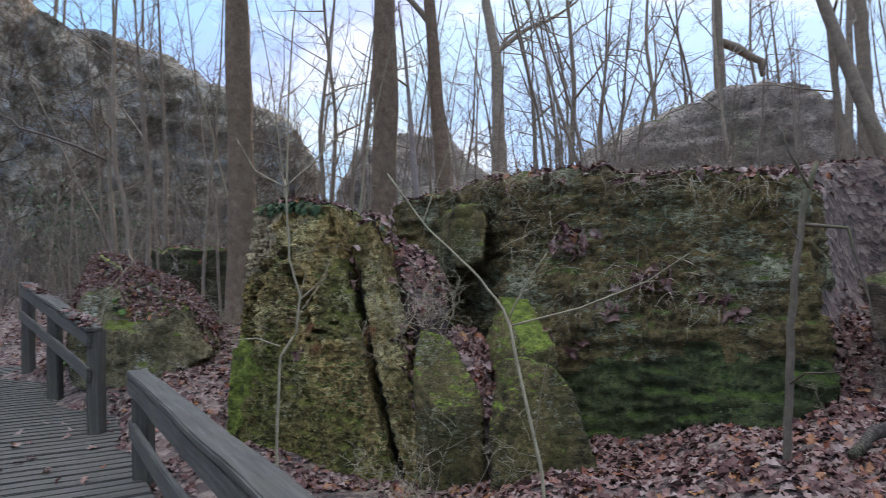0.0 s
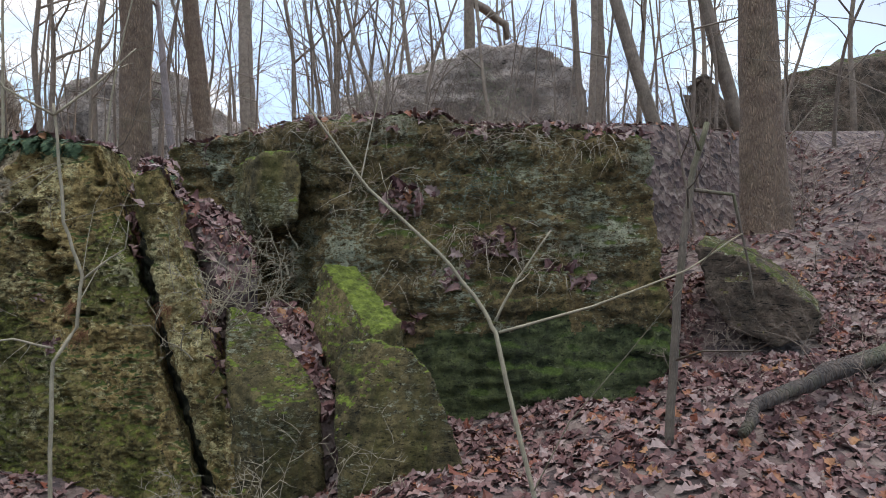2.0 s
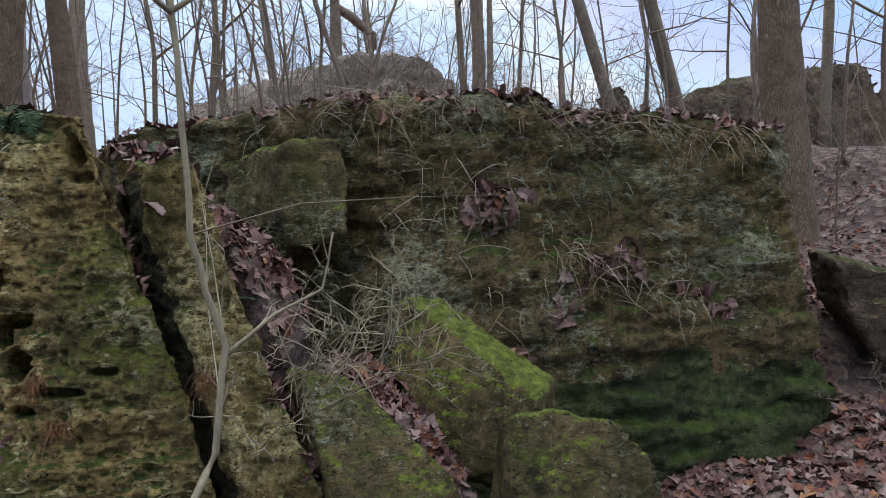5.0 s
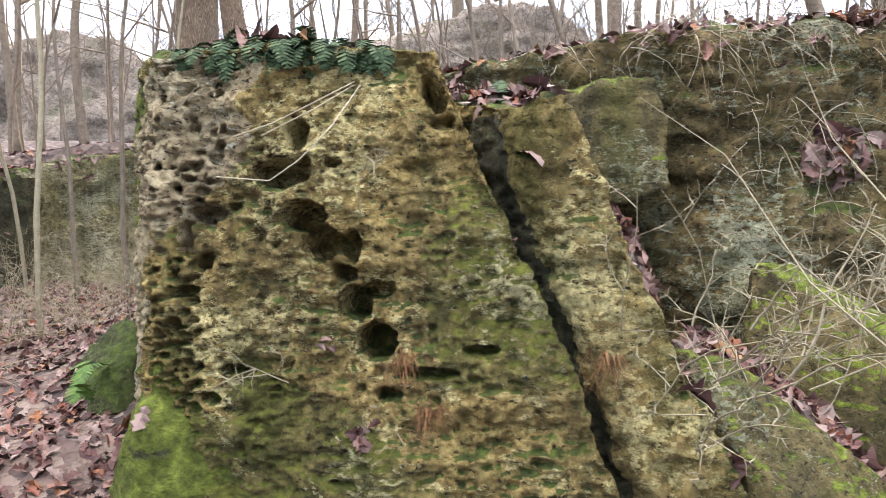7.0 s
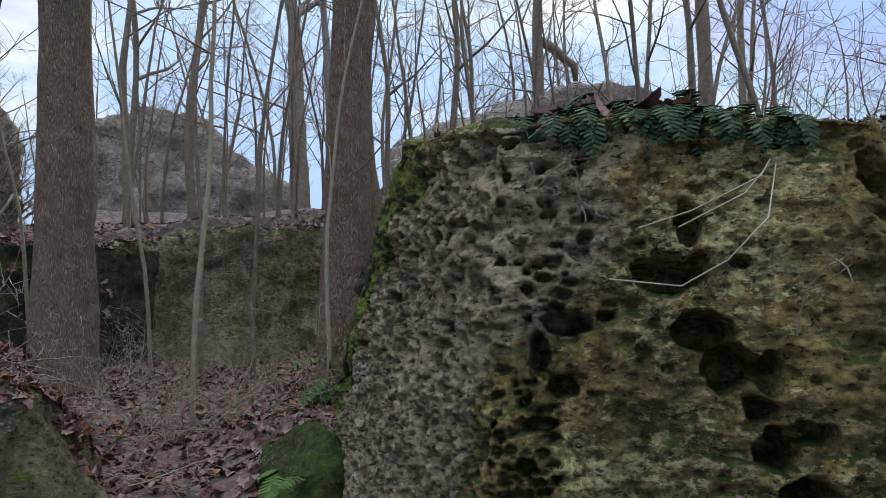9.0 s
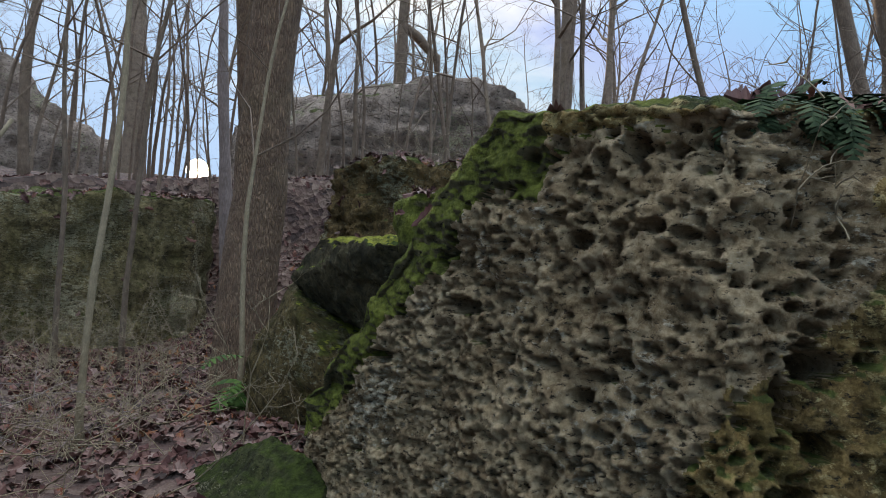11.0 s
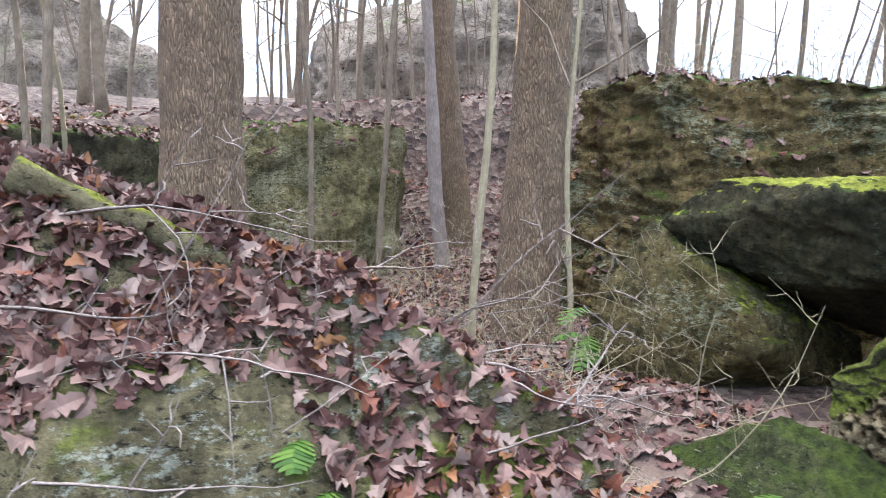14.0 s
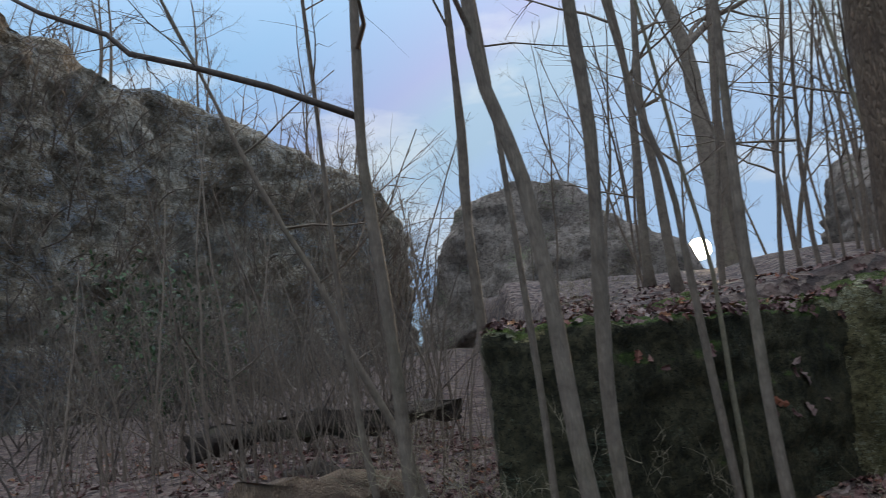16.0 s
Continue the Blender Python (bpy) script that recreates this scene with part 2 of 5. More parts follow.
ROCK_PIT = rock_material("pitted_sandstone", (0.7, 0.56, 0.36), (0.46, 0.34, 0.195), (0.17, 0.11, 0.056), 0.92, 0.585, stain=0.2, lichen_col=(0.78, 0.7, 0.52))
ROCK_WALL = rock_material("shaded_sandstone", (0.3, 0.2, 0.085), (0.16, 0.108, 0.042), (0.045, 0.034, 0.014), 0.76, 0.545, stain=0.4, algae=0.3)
ROCK_MOSS = rock_material("mossy_boulder", (0.33, 0.27, 0.15), (0.18, 0.145, 0.075), (0.06, 0.048, 0.024), 0.76, 0.58, (0.13, 0.15, 0.026), lichen_col=(0.62, 0.62, 0.5))
ROCK_LEDGE = rock_material("streaked_ledge_stone", (0.44, 0.36, 0.18), (0.26, 0.21, 0.1), (0.065, 0.052, 0.025), 0.72, 0.51, stain=0.45, lichen_col=(0.64, 0.58, 0.37), algae=0.4)
ROCK_BLOCK = rock_material("moss_topped_stone", (0.26, 0.19, 0.08), (0.14, 0.105, 0.042), (0.045, 0.036, 0.015), 0.78, 0.57, (0.09, 0.1, 0.018), algae=0.55)
ROCK_MOSS_TOP = rock_material("moss_carpet", (0.2, 0.18, 0.095), (0.11, 0.1, 0.05), (0.04, 0.04, 0.018), 0.36, 0.7, (0.155, 0.178, 0.03), 0.12)
ROCK_FAR = rock_material("grey_outcrop", (0.52, 0.42, 0.35), (0.36, 0.285, 0.235), (0.19, 0.145, 0.115), 0.92, 0.6, stain=0.35, size=0.24)
ROCK_DAMP = rock_material("damp_green_stone", (0.13, 0.14, 0.05), (0.075, 0.085, 0.03), (0.03, 0.035, 0.012), 0.72, 0.64, (0.06, 0.085, 0.014), 0.4)
# algae-black stone; shade is put into its colour for crack and wall faces
ROCK_ALGAE_SHADE = rock_material("algae_and_shade_stone", (0.14, 0.115, 0.06), (0.075, 0.065, 0.034), (0.025, 0.024, 0.013), 0.7, 0.62, (0.07, 0.1, 0.02), 0.5, lichen_col=(0.2, 0.22, 0.14))
ROCK_JUT = rock_material("yellow_moss_stone", (0.3, 0.25, 0.14), (0.17, 0.14, 0.075), (0.05, 0.045, 0.025), 0.7, 0.56, (0.25, 0.26, 0.032), 0.4)
MOSS_YELLOW = rock_material("yellow_moss_carpet", (0.22, 0.21, 0.08), (0.14, 0.13, 0.045), (0.06, 0.055, 0.018), 0.4, 0.7, (0.26, 0.27, 0.03), 0.15)
MOSS_BRIGHT = rock_material("bright_moss_carpet", (0.2, 0.2, 0.08), (0.12, 0.12, 0.045), (0.05, 0.05, 0.018), 0.47, 0.68, (0.15, 0.18, 0.026), 0.15)
ROCK_CLIFF = rock_material("pale_cliff", (0.74, 0.66, 0.55), (0.36, 0.27, 0.18), (0.12, 0.08, 0.05), 0.95, 0.57, stain=0.55, size=0.22, lichen_col=(0.72, 0.72, 0.74))


def litter_material(name):
    m, n, l, s = material(name)
    pos = n.new("ShaderNodeNewGeometry")
    v = pos.outputs["Position"]
    warp = noise_node(n, l, 9, 3, 0.6, v)
    shifted = mixed(n, l, 0.12, v, warp.outputs["Color"])
    cell = noise_node(n, l, 13, vector=shifted, kind="ShaderNodeTexVoronoi")
    tone = n.new("ShaderNodeSeparateColor")
    l.new(cell.outputs["Color"], tone.inputs[0])
    col = ramp_node(n, l, tone.outputs[0], [(0.0, (0.034, 0.0204, 0.0177)), (0.35, (0.0884, 0.051, 0.0422)), (0.7, (0.136, 0.0884, 0.068)), (1.0, (0.19, 0.136, 0.109))])
    patch = noise_node(n, l, 1.1, 5, 0.6, v)
    col = mixed(n, l, ramp_node(n, l, patch.outputs["Fac"], [(0.5, 0.0), (0.7, 0.6)]), col, (0.05, 0.036, 0.026))
    l.new(col, s.inputs["Base Color"])
    s.inputs["Roughness"].default_value = 0.9
    bumped(n, l, s, arith(n, l, "ADD", tone.outputs[1], cell.outputs["Distance"]), 1.0, 0.04)
    return m


LITTER = litter_material("leaf_litter_soil")


def island_material(name, stops, rough=0.75, translucent=False):
    m, n, l, s = material(name)
    geo = n.new("ShaderNodeNewGeometry")
    col = ramp_node(n, l, geo.outputs["Random Per Island"], stops)
    fine = noise_node(n, l, 40, 4, 0.6, geo.outputs["Position"])
    col = mixed(n, l, 0.6, col, ramp_node(n, l, fine.outputs["Fac"], [(0.3, 0.45), (0.7, 1.0)]), "MULTIPLY")
    l.new(col, s.inputs["Base Color"])
    s.inputs["Roughness"].default_value = rough
    s.inputs["Specular IOR Level"].default_value = 0.2
    return m


LEAF = island_material("dry_oak_leaf", [(0.0, (0.06, 0.0248, 0.0225)), (0.3, (0.135, 0.06, 0.051)), (0.55, (0.203, 0.112, 0.0938)), (0.8, (0.3, 0.21, 0.18)), (0.93, (0.195, 0.0562, 0.03)), (1.0, (0.315, 0.15, 0.0675))], 0.55)
FERN = island_material("green_fern", [(0.0, (0.03, 0.075, 0.012)), (0.6, (0.06, 0.13, 0.02)), (1.0, (0.1, 0.17, 0.03))], 0.6)
DARKFERN = island_material("dark_polypody", [(0.0, (0.016, 0.034, 0.013)), (0.6, (0.036, 0.062, 0.026)), (1.0, (0.09, 0.125, 0.06))], 0.8)
GREYFERN = island_material("grey_green_trailer", [(0.0, (0.06, 0.08, 0.05)), (0.6, (0.13, 0.15, 0.1)), (1.0, (0.24, 0.26, 0.19))], 0.7)
GRASS = island_material("dry_stem", [(0.0, (0.2, 0.14, 0.09)), (0.5, (0.36, 0.28, 0.19)), (1.0, (0.5, 0.42, 0.3))], 0.8)
RUST_STEM = island_material("rusty_stem", [(0.0, (0.13, 0.05, 0.025)), (0.6, (0.24, 0.1, 0.045)), (1.0, (0.34, 0.17, 0.08))], 0.8)


def bark_material(name, dark, light, scale=1.0, ridges=1.0, moss=0.0):
    m, n, l, s = material(name)
    tc = n.new("ShaderNodeTexCoord")
    mp = n.new("ShaderNodeMapping")
    mp.inputs["Scale"].default_value = (1, 1, 0.19)
    l.new(tc.outputs["Object"], mp.inputs["Vector"])
    sway = noise_node(n, l, 14 * scale, 4, 0.6, mp.outputs["Vector"])
    bent = mixed(n, l, 0.05, mp.outputs["Vector"], sway.outputs["Color"])
    plates = noise_node(n, l, 72 * scale, vector=bent, kind="ShaderNodeTexVoronoi")
    plates.feature = "DISTANCE_TO_EDGE"
    rough = noise_node(n, l, 9 * scale, 8, 0.7, tc.outputs["Object"])
    col = ramp_node(n, l, rough.outputs["Fac"], [(0.3, dark), (0.7, light)])
    crack = ramp_node(n, l, plates.outputs["Distance"], [(0.0, 0.0), (0.38, 1.0)])
    col = mixed(n, l, crack, mixed(n, l, 0.5 + 0.3 * (1 - ridges), (0.03, 0.022, 0.017), col), col)
    if moss:
        pos = n.new("ShaderNodeNewGeometry")
        big = noise_node(n, l, 1.6, 6, 0.65, pos.outputs["Position"])
        col = mixed(n, l, ramp_node(n, l, big.outputs["Fac"], [(0.52, 0.0), (0.7, moss)]), col, (0.09, 0.1, 0.03))
    l.new(col, s.inputs["Base Color"])
    s.inputs["Roughness"].default_value = 0.88
    bumped(n, l, s, arith(n, l, "ADD", crack, arith(n, l, "MULTIPLY", rough.outputs["Fac"], 0.6)), 0.9 * ridges, 0.02)
    return m


BARK = bark_material("furrowed_oak_bark", (0.17, 0.097, 0.06), (0.38, 0.245, 0.152), 1.0, 1.0, 0.2)
BARK_GREY = bark_material("smooth_grey_bark", (0.13, 0.092, 0.064), (0.29, 0.215, 0.155), 0.8, 0.35, 0.2)
BARK_DEAD = bark_material("bare_pale_wood", (0.2, 0.15, 0.13), (0.38, 0.3, 0.27), 0.8, 0.4)
TWIG = bark_material("twig_bark", (0.12, 0.082, 0.058), (0.27, 0.195, 0.14), 2.0, 0.2)
DARK_TWIG = bark_material("dark_brush_bark", (0.05, 0.036, 0.028), (0.15, 0.11, 0.085), 2.0, 0.2)
PALE_TWIG = bark_material("pale_sapling_bark", (0.22, 0.175, 0.11), (0.37, 0.3, 0.19), 2.0, 0.2)


def timber_material(name):
    m, n, l, s = material(name)
    tc = n.new("ShaderNodeTexCoord")
    info = n.new("ShaderNodeObjectInfo")
    mp = n.new("ShaderNodeMapping")
    mp.inputs["Scale"].default_value = (1.2, 26, 26)
    l.new(tc.outputs["Object"], mp.inputs["Vector"])
    grain = noise_node(n, l, 1.6, 9, 0.7, mp.outputs["Vector"])
    blot = noise_node(n, l, 5, 6, 0.6, tc.outputs["Object"])
    col = ramp_node(n, l, grain.outputs["Fac"], [(0.3, (0.02, 0.016, 0.012)), (0.5, (0.055, 0.045, 0.036)), (0.75, (0.125, 0.108, 0.09))])
    col = mixed(n, l, ramp_node(n, l, blot.outputs["Fac"], [(0.45, 0.0), (0.7, 0.55)]), col, (0.06, 0.055, 0.03))
    col = mixed(n, l, arith(n, l, "MULTIPLY", info.outputs["Random"], 0.4), col, (0.055, 0.046, 0.038))
    l.new(col, s.inputs["Base Color"])
    s.inputs["Roughness"].default_value = 0.85
    bumped(n, l, s, grain.outputs["Fac"], 0.6, 0.01)
    return m


TIMBER = timber_material("weathered_grey_timber")
# ---- mesh helpers ----
def linked(name, verts, faces, mat, parent=None, label="", smooth=True):
    me = bpy.data.meshes.new(name)
    me.from_pydata([tuple(v) for v in np.asarray(verts).tolist()], [], [tuple(q) for q in (faces.tolist() if isinstance(faces, np.ndarray) else faces)])
    if mat:
        me.materials.append(mat)
    if smooth and len(me.polygons):
        me.polygons.foreach_set("use_smooth", [True] * len(me.polygons))
    me.update()
    ob = new(name, me)
    if parent:
        ob.parent = parent
    if label:
        ob["label"] = label
    return ob


def part(name, bm, mat, parent=None, label=""):
    me = bpy.data.meshes.new(name)
    bm.to_mesh(me)
    bm.free()
    me.materials.append(mat)
    ob = new(name, me)
    if parent:
        ob.parent = parent
    if label:
        ob["label"] = label
    return ob


def hull_mesh(points):
    bm = bmesh.new()
    for p in points:
        bm.verts.new(p)
    got = bmesh.ops.convex_hull(bm, input=bm.verts)
    loose = [v for v in bm.verts if not v.link_faces]
    bmesh.ops.delete(bm, geom=loose, context="VERTS")
    bmesh.ops.recalc_face_normals(bm, faces=bm.faces)
    return bm


def prism_mesh(lower, upper):
    bm = bmesh.new()
    a, b = [bm.verts.new(p) for p in lower], [bm.verts.new(p) for p in upper]
    bm.faces.new(a[::-1])
    bm.faces.new(b)
    for i in range(len(a)):
        j = (i + 1) % len(a)
        bm.faces.new((a[i], a[j], b[j], b[i]))
    bmesh.ops.recalc_face_normals(bm, faces=bm.faces)
    bmesh.ops.triangulate(bm, faces=bm.faces)
    return bm


def remeshed(bm, voxel):
    """Even quads over a closed shape: places and faces as arrays."""
    me = bpy.data.meshes.new("raw")
    bm.to_mesh(me)
    bm.free()
    ob = new("raw", me)
    mod = ob.modifiers.new("even", "REMESH")
    mod.mode, mod.voxel_size = "VOXEL", voxel
    got = ob.evaluated_get(bpy.context.evaluated_depsgraph_get()).to_mesh()
    v = np.empty(len(got.vertices) * 3)
    got.vertices.foreach_get("co", v)
    f = np.empty(len(got.polygons) * 4, np.int64)
    got.polygons.foreach_get("vertices", f)
    bpy.data.objects.remove(ob)
    bpy.data.meshes.remove(me)
    return v.reshape(-1, 3), f.reshape(-1, 4)


def relaxed(v, f, rounds):
    e = np.concatenate([f[:, [0, 1]], f[:, [1, 2]], f[:, [2, 3]], f[:, [3, 0]]])
    for _ in range(rounds):
        acc, cnt = np.zeros_like(v), np.zeros(len(v))
        for a, b in ((0, 1), (1, 0)):
            np.add.at(acc, e[:, a], v[e[:, b]])
            np.add.at(cnt, e[:, a], 1)
        v = v * 0.4 + acc / np.maximum(cnt, 1)[:, None] * 0.6
    return v


def normals_of(v, f):
    n = np.cross(v[f[:, 2]] - v[f[:, 0]], v[f[:, 3]] - v[f[:, 1]])
    out = np.zeros_like(v)
    for k in range(4):
        np.add.at(out, f[:, k], n)
    return out / (np.linalg.norm(out, axis=1)[:, None] + 1e-12)


def rock(name, bm, voxel, mat, label, rough=0.05, seed=1, round_off=4, layers=0.4, carve=None, category="rock", group="", kind=""):
    """A weathered stone from a closed rough shape: rounded edges, lumps, bedding ledges and small hollows."""
    v, f = remeshed(bm, voxel)
    v = relaxed(v, f, round_off)
    n = normals_of(v, f)
    lump = fractal(v, 0.55 / max(rough * 6, 0.3), 2, seed)
    mid = fractal(v, 0.35 / rough, 4, seed + 3)
    beds = value_noise(v * (1, 1, 7), 1.2, seed + 5) * np.clip(1 - np.abs(n[:, 2]), 0, 1)
    d = rough * (0.9 * lump + 0.65 * mid + layers * beds)
    hollow = np.clip(value_noise(v * (1, 1, 1.9), 0.55 / rough, seed + 8) - 0.45, 0, 1)
    d = d - rough * 1.2 * hollow * (n[:, 2] < 0.6)
    pock = np.clip(value_noise(v * (1, 1, 2.3), 0.07 / voxel, seed + 11) - 0.3, 0, 1) * np.clip(value_noise(v, 1.4, seed + 12) + 0.6, 0, 1)
    d = d - np.minimum(3.0 * voxel, 0.1) * pock * (n[:, 2] < 0.7)
    v = v + n * d[:, None]
    if carve:
        v = carve(v, n)
    ob = linked(name, v, f, mat)
    return tagged(ob, label, category, group, kind)


def pits(v, n, centres, radii, depths, facing, limit=0.35, rim=0.2):
    """Sinks sharp-rimmed hollows into a face; radii are (across, upright) pairs."""
    d = np.zeros(len(v))
    face_n = np.asarray(facing, float) / np.linalg.norm(facing)
    across = np.cross((0, 0, 1), face_n)
    across /= np.linalg.norm(across)
    idx = np.nonzero(n @ face_n > limit)[0]
    idx = idx[np.argsort(v[idx] @ across)]
    pts = v[idx]
    a, w, h = pts @ across, pts[:, 2], pts @ face_n
    wa, ww = value_noise(pts, 30, 71) + 0.5 * value_noise(pts, 70, 72), value_noise(pts, 30, 73) + 0.5 * value_noise(pts, 70, 74)
    for c, (ra, rw), dep in zip(centres, radii, depths):
        ca, ch = float(c @ across), float(c @ face_n)
        lo, hi = np.searchsorted(a, (ca - 1.7 * ra, ca + 1.7 * ra))
        if lo == hi:
            continue
        k = slice(lo, hi)
        warp = min(0.26, 0.007 / min(ra, rw))
        da, dw = (a[k] - ca) / ra + warp * wa[k], (w[k] - c[2]) / rw + warp * ww[k]
        q = np.sqrt(da * da + dw * dw) + 9.0 * (np.abs(h[k] - ch) > 0.25)
        d[idx[k]] = np.maximum(d[idx[k]], dep * smooth01((1.05 - q) / rim))
    return d


def tube(verts, faces, pts, radii, sides=5, cap=True):
    """Adds a tapering tube along pts to the lists."""
    pts = [Vector(p) for p in pts]
    base = len(verts)
    up = Vector((0.31, 0.2, 0.93)).normalized()
    for i, p in enumerate(pts):
        t = (pts[min(i + 1, len(pts) - 1)] - pts[max(i - 1, 0)])
        t = t.normalized() if t.length > 1e-9 else Vector((0, 0, 1))
        a = t.cross(up)
        a = a.normalized() if a.length > 1e-3 else Vector((1, 0, 0))
        b = t.cross(a)
        for k in range(sides):
            w = 2 * math.pi * k / sides
            verts.append(p + (a * math.cos(w) + b * math.sin(w)) * radii[i])
    for i in range(len(pts) - 1):
        for k in range(sides):
            k2 = (k + 1) % sides
            faces.append((base + i * sides + k, base + i * sides + k2, base + (i + 1) * sides + k2, base + (i + 1) * sides + k))
    if cap:
        faces.append(tuple(base + (len(pts) - 1) * sides + k for k in range(sides)))
        faces.append(tuple(base + k for k in range(sides))[::-1])


def wander(rng, start, way, length, steps, bend, droop=0.0):
    p, d, out = Vector(start), Vector(way).normalized(), [Vector(start)]
    for _ in range(steps):
        d = (d + Vector((rng.gauss(0, bend), rng.gauss(0, bend), rng.gauss(0, bend) + droop))).normalized()
        p = p + d * (length / steps)
        out.append(p.copy())
    return out


def branching(rng, verts, faces, pts, radius, depth, count, spread_out, droop=0.02, sides=4, ratio=0.55, thinnest=0.0025):
    """Side branches along a limb, then twigs on those."""
    if depth == 0:
        return
    total = sum((b - a).length for a, b in zip(pts, pts[1:]))
    for _ in range(count):
        u = rng.uniform(0.2, 0.97) * (len(pts) - 1)
        i = min(int(u), len(pts) - 2)
        p = pts[i].lerp(pts[i + 1], u - i)
        t = (pts[i + 1] - pts[i]).normalized()
        w = rng.uniform(0, 2 * math.pi)
        side = t.orthogonal().normalized()
        side.rotate(Matrix.Rotation(w, 3, t))
        way = t * (1 - spread_out) + side * spread_out + Vector((0, 0, 0.15))
        ln = total * rng.uniform(0.28, 0.6) * (1 - 0.4 * u / (len(pts) - 1))
        r = max(radius * ratio * (1 - 0.6 * u / (len(pts) - 1)), thinnest)
        steps = 5 if depth > 1 else 3
        br = wander(rng, p, way, ln, steps, 0.16 if depth > 1 else 0.22, droop)
        tube(verts, faces, br, [r * (1 - 0.8 * k / steps) for k in range(steps + 1)], max(3, sides - 1), False)
        branching(rng, verts, faces, br, r, depth - 1, max(3, count - 2), spread_out, droop, max(3, sides - 1), ratio, thinnest)


def tree(name, x, y, z, diameter, tall, lean=(0, 0), bark=None, seed=1, bare=0.45, limbs=9, depth=2, label="", bend=0.025, group="", flare=1.5, limb_ratio=0.32, turn=0.7, course=None):
    """A leafless tree: flared trunk part and a part with all its limbs and twigs."""
    rng = random.Random(seed)
    root = new(name)
    root.location = (x, y, z)
    steps = 30 if course else 16
    pts, d = [Vector((0, 0, -0.25))], Vector((lean[0], lean[1], 1)).normalized()
    p = Vector((0, 0, -0.25))
    for i in range(steps):
        d = (d + Vector((rng.gauss(0, bend), rng.gauss(0, bend), 0.01))).normalized()
        p = p + d * ((tall + 0.25) / steps)
        pts.append(p.copy())
    if course:
        # sideways sway at given heights
        hs, xs = [c[0] for c in course], [c[1] for c in course]
        for q in pts:
            q.x = sum(float(np.interp(q.z + w, hs, xs)) for w in (-0.16, -0.08, 0, 0.08, 0.16)) / 5 + (lean[0] * (q.z - hs[-1]) if q.z > hs[-1] else 0)
    fine, rad = [], []
    cuts = 3 if diameter > 0.3 else 1
    for i in range(steps):
        for k in range(cuts):
            fine.append(pts[i].lerp(pts[i + 1], k / cuts))
            u = (i + k / cuts) / steps
            hgt = u * tall
            rad.append(diameter / 2 * (1 - 0.8 * u) * (1 + (flare - 1) * math.exp(-hgt / (diameter * 0.9 + 0.05))))
    fine.append(pts[-1])
    rad.append(diameter * 0.08)
    sides = 20 if diameter > 0.3 else 9 if course else 6
    tv, tf = [], []
    tube(tv, tf, fine, rad, sides)
    arr = np.array([tuple(q) for q in tv])
    nn = fractal(arr + seed * 3.7, 2.2, 3, seed) * 0.05 * diameter + fractal(arr * (1, 1, 0.2) + seed, 9, 2, seed) * 0.02 * diameter
    axis = np.array([tuple(q) for q in fine]).repeat(sides, 0)
    out = arr - axis
    out = out / (np.linalg.norm(out, axis=1)[:, None] + 1e-9)
    linked("trunk", arr + out * nn[:, None], tf, bark or BARK, root)
    bv, bf = [], []
    for k in range(limbs):
        u = bare + (1 - bare) * (k + rng.random()) / limbs
        i = min(int(u * steps), steps - 1)
        start = pts[i].lerp(pts[i + 1], rng.random())
        w = rng.uniform(0, 2 * math.pi)
        way = Vector((math.cos(w), math.sin(w), rng.uniform(0.35, 1.1)))
        r = diameter / 2 * (1 - 0.8 * u) * rng.uniform(0.6, 1.0) * limb_ratio / 0.5
        ln = tall * rng.uniform(0.16, 0.34) * (1.25 - 0.6 * u)
        ls = 7 if diameter > 0.3 else 5
        limb = wander(rng, start, way, ln, ls, 0.15, 0.03)
        tube(bv, bf, limb, [max(r * (1 - 0.78 * q / ls), 0.004) for q in range(ls + 1)], 6 if diameter > 0.3 else 4, False)
        branching(rng, bv, bf, limb, r, depth, 6, turn, 0.02, 5, 0.55, 0.0055 if depth > 1 else 0.003)
    if bv:
        linked("crown", np.array([tuple(q) for q in bv]), bf, BARK_GREY if diameter > 0.06 else TWIG, root)
    return tagged(root, label or "bare grey-brown winter tree standing in leaf litter", "tree", group)


# ---- ground ----
def grid_sheet(xs, ys):
    gx, gy = np.meshgrid(xs, ys, indexing="ij")
    z = height(gx.ravel(), gy.ravel())
    v = np.stack([gx.ravel(), gy.ravel(), z], 1)
    nx, ny = len(xs), len(ys)
    i, j = np.meshgrid(np.arange(nx - 1), np.arange(ny - 1), indexing="ij")
    a = (i * ny + j).ravel()
    return v, np.stack([a, a + ny, a + ny + 1, a + 1], 1)


def graded(lo, fine_lo, fine_hi, hi, step):
    near = np.arange(fine_lo, fine_hi + 1e-6, step)
    below, above, g, s = [], [], fine_lo, step
    while g > lo:
        s *= 1.18
        g -= s
        below.append(g)
    g, s = fine_hi, step
    while g < hi:
        s *= 1.18
        g += s
        above.append(g)
    return np.array(below[::-1] + near.tolist() + above)


gv, gf = grid_sheet(graded(-600, -8, 7, 600, 0.11), graded(-600, -2, 19, 900, 0.11))
ground = tagged(linked("ground", gv, gf, LITTER), "forest floor of brown soil under fallen oak leaves", "ground", kind="structure")

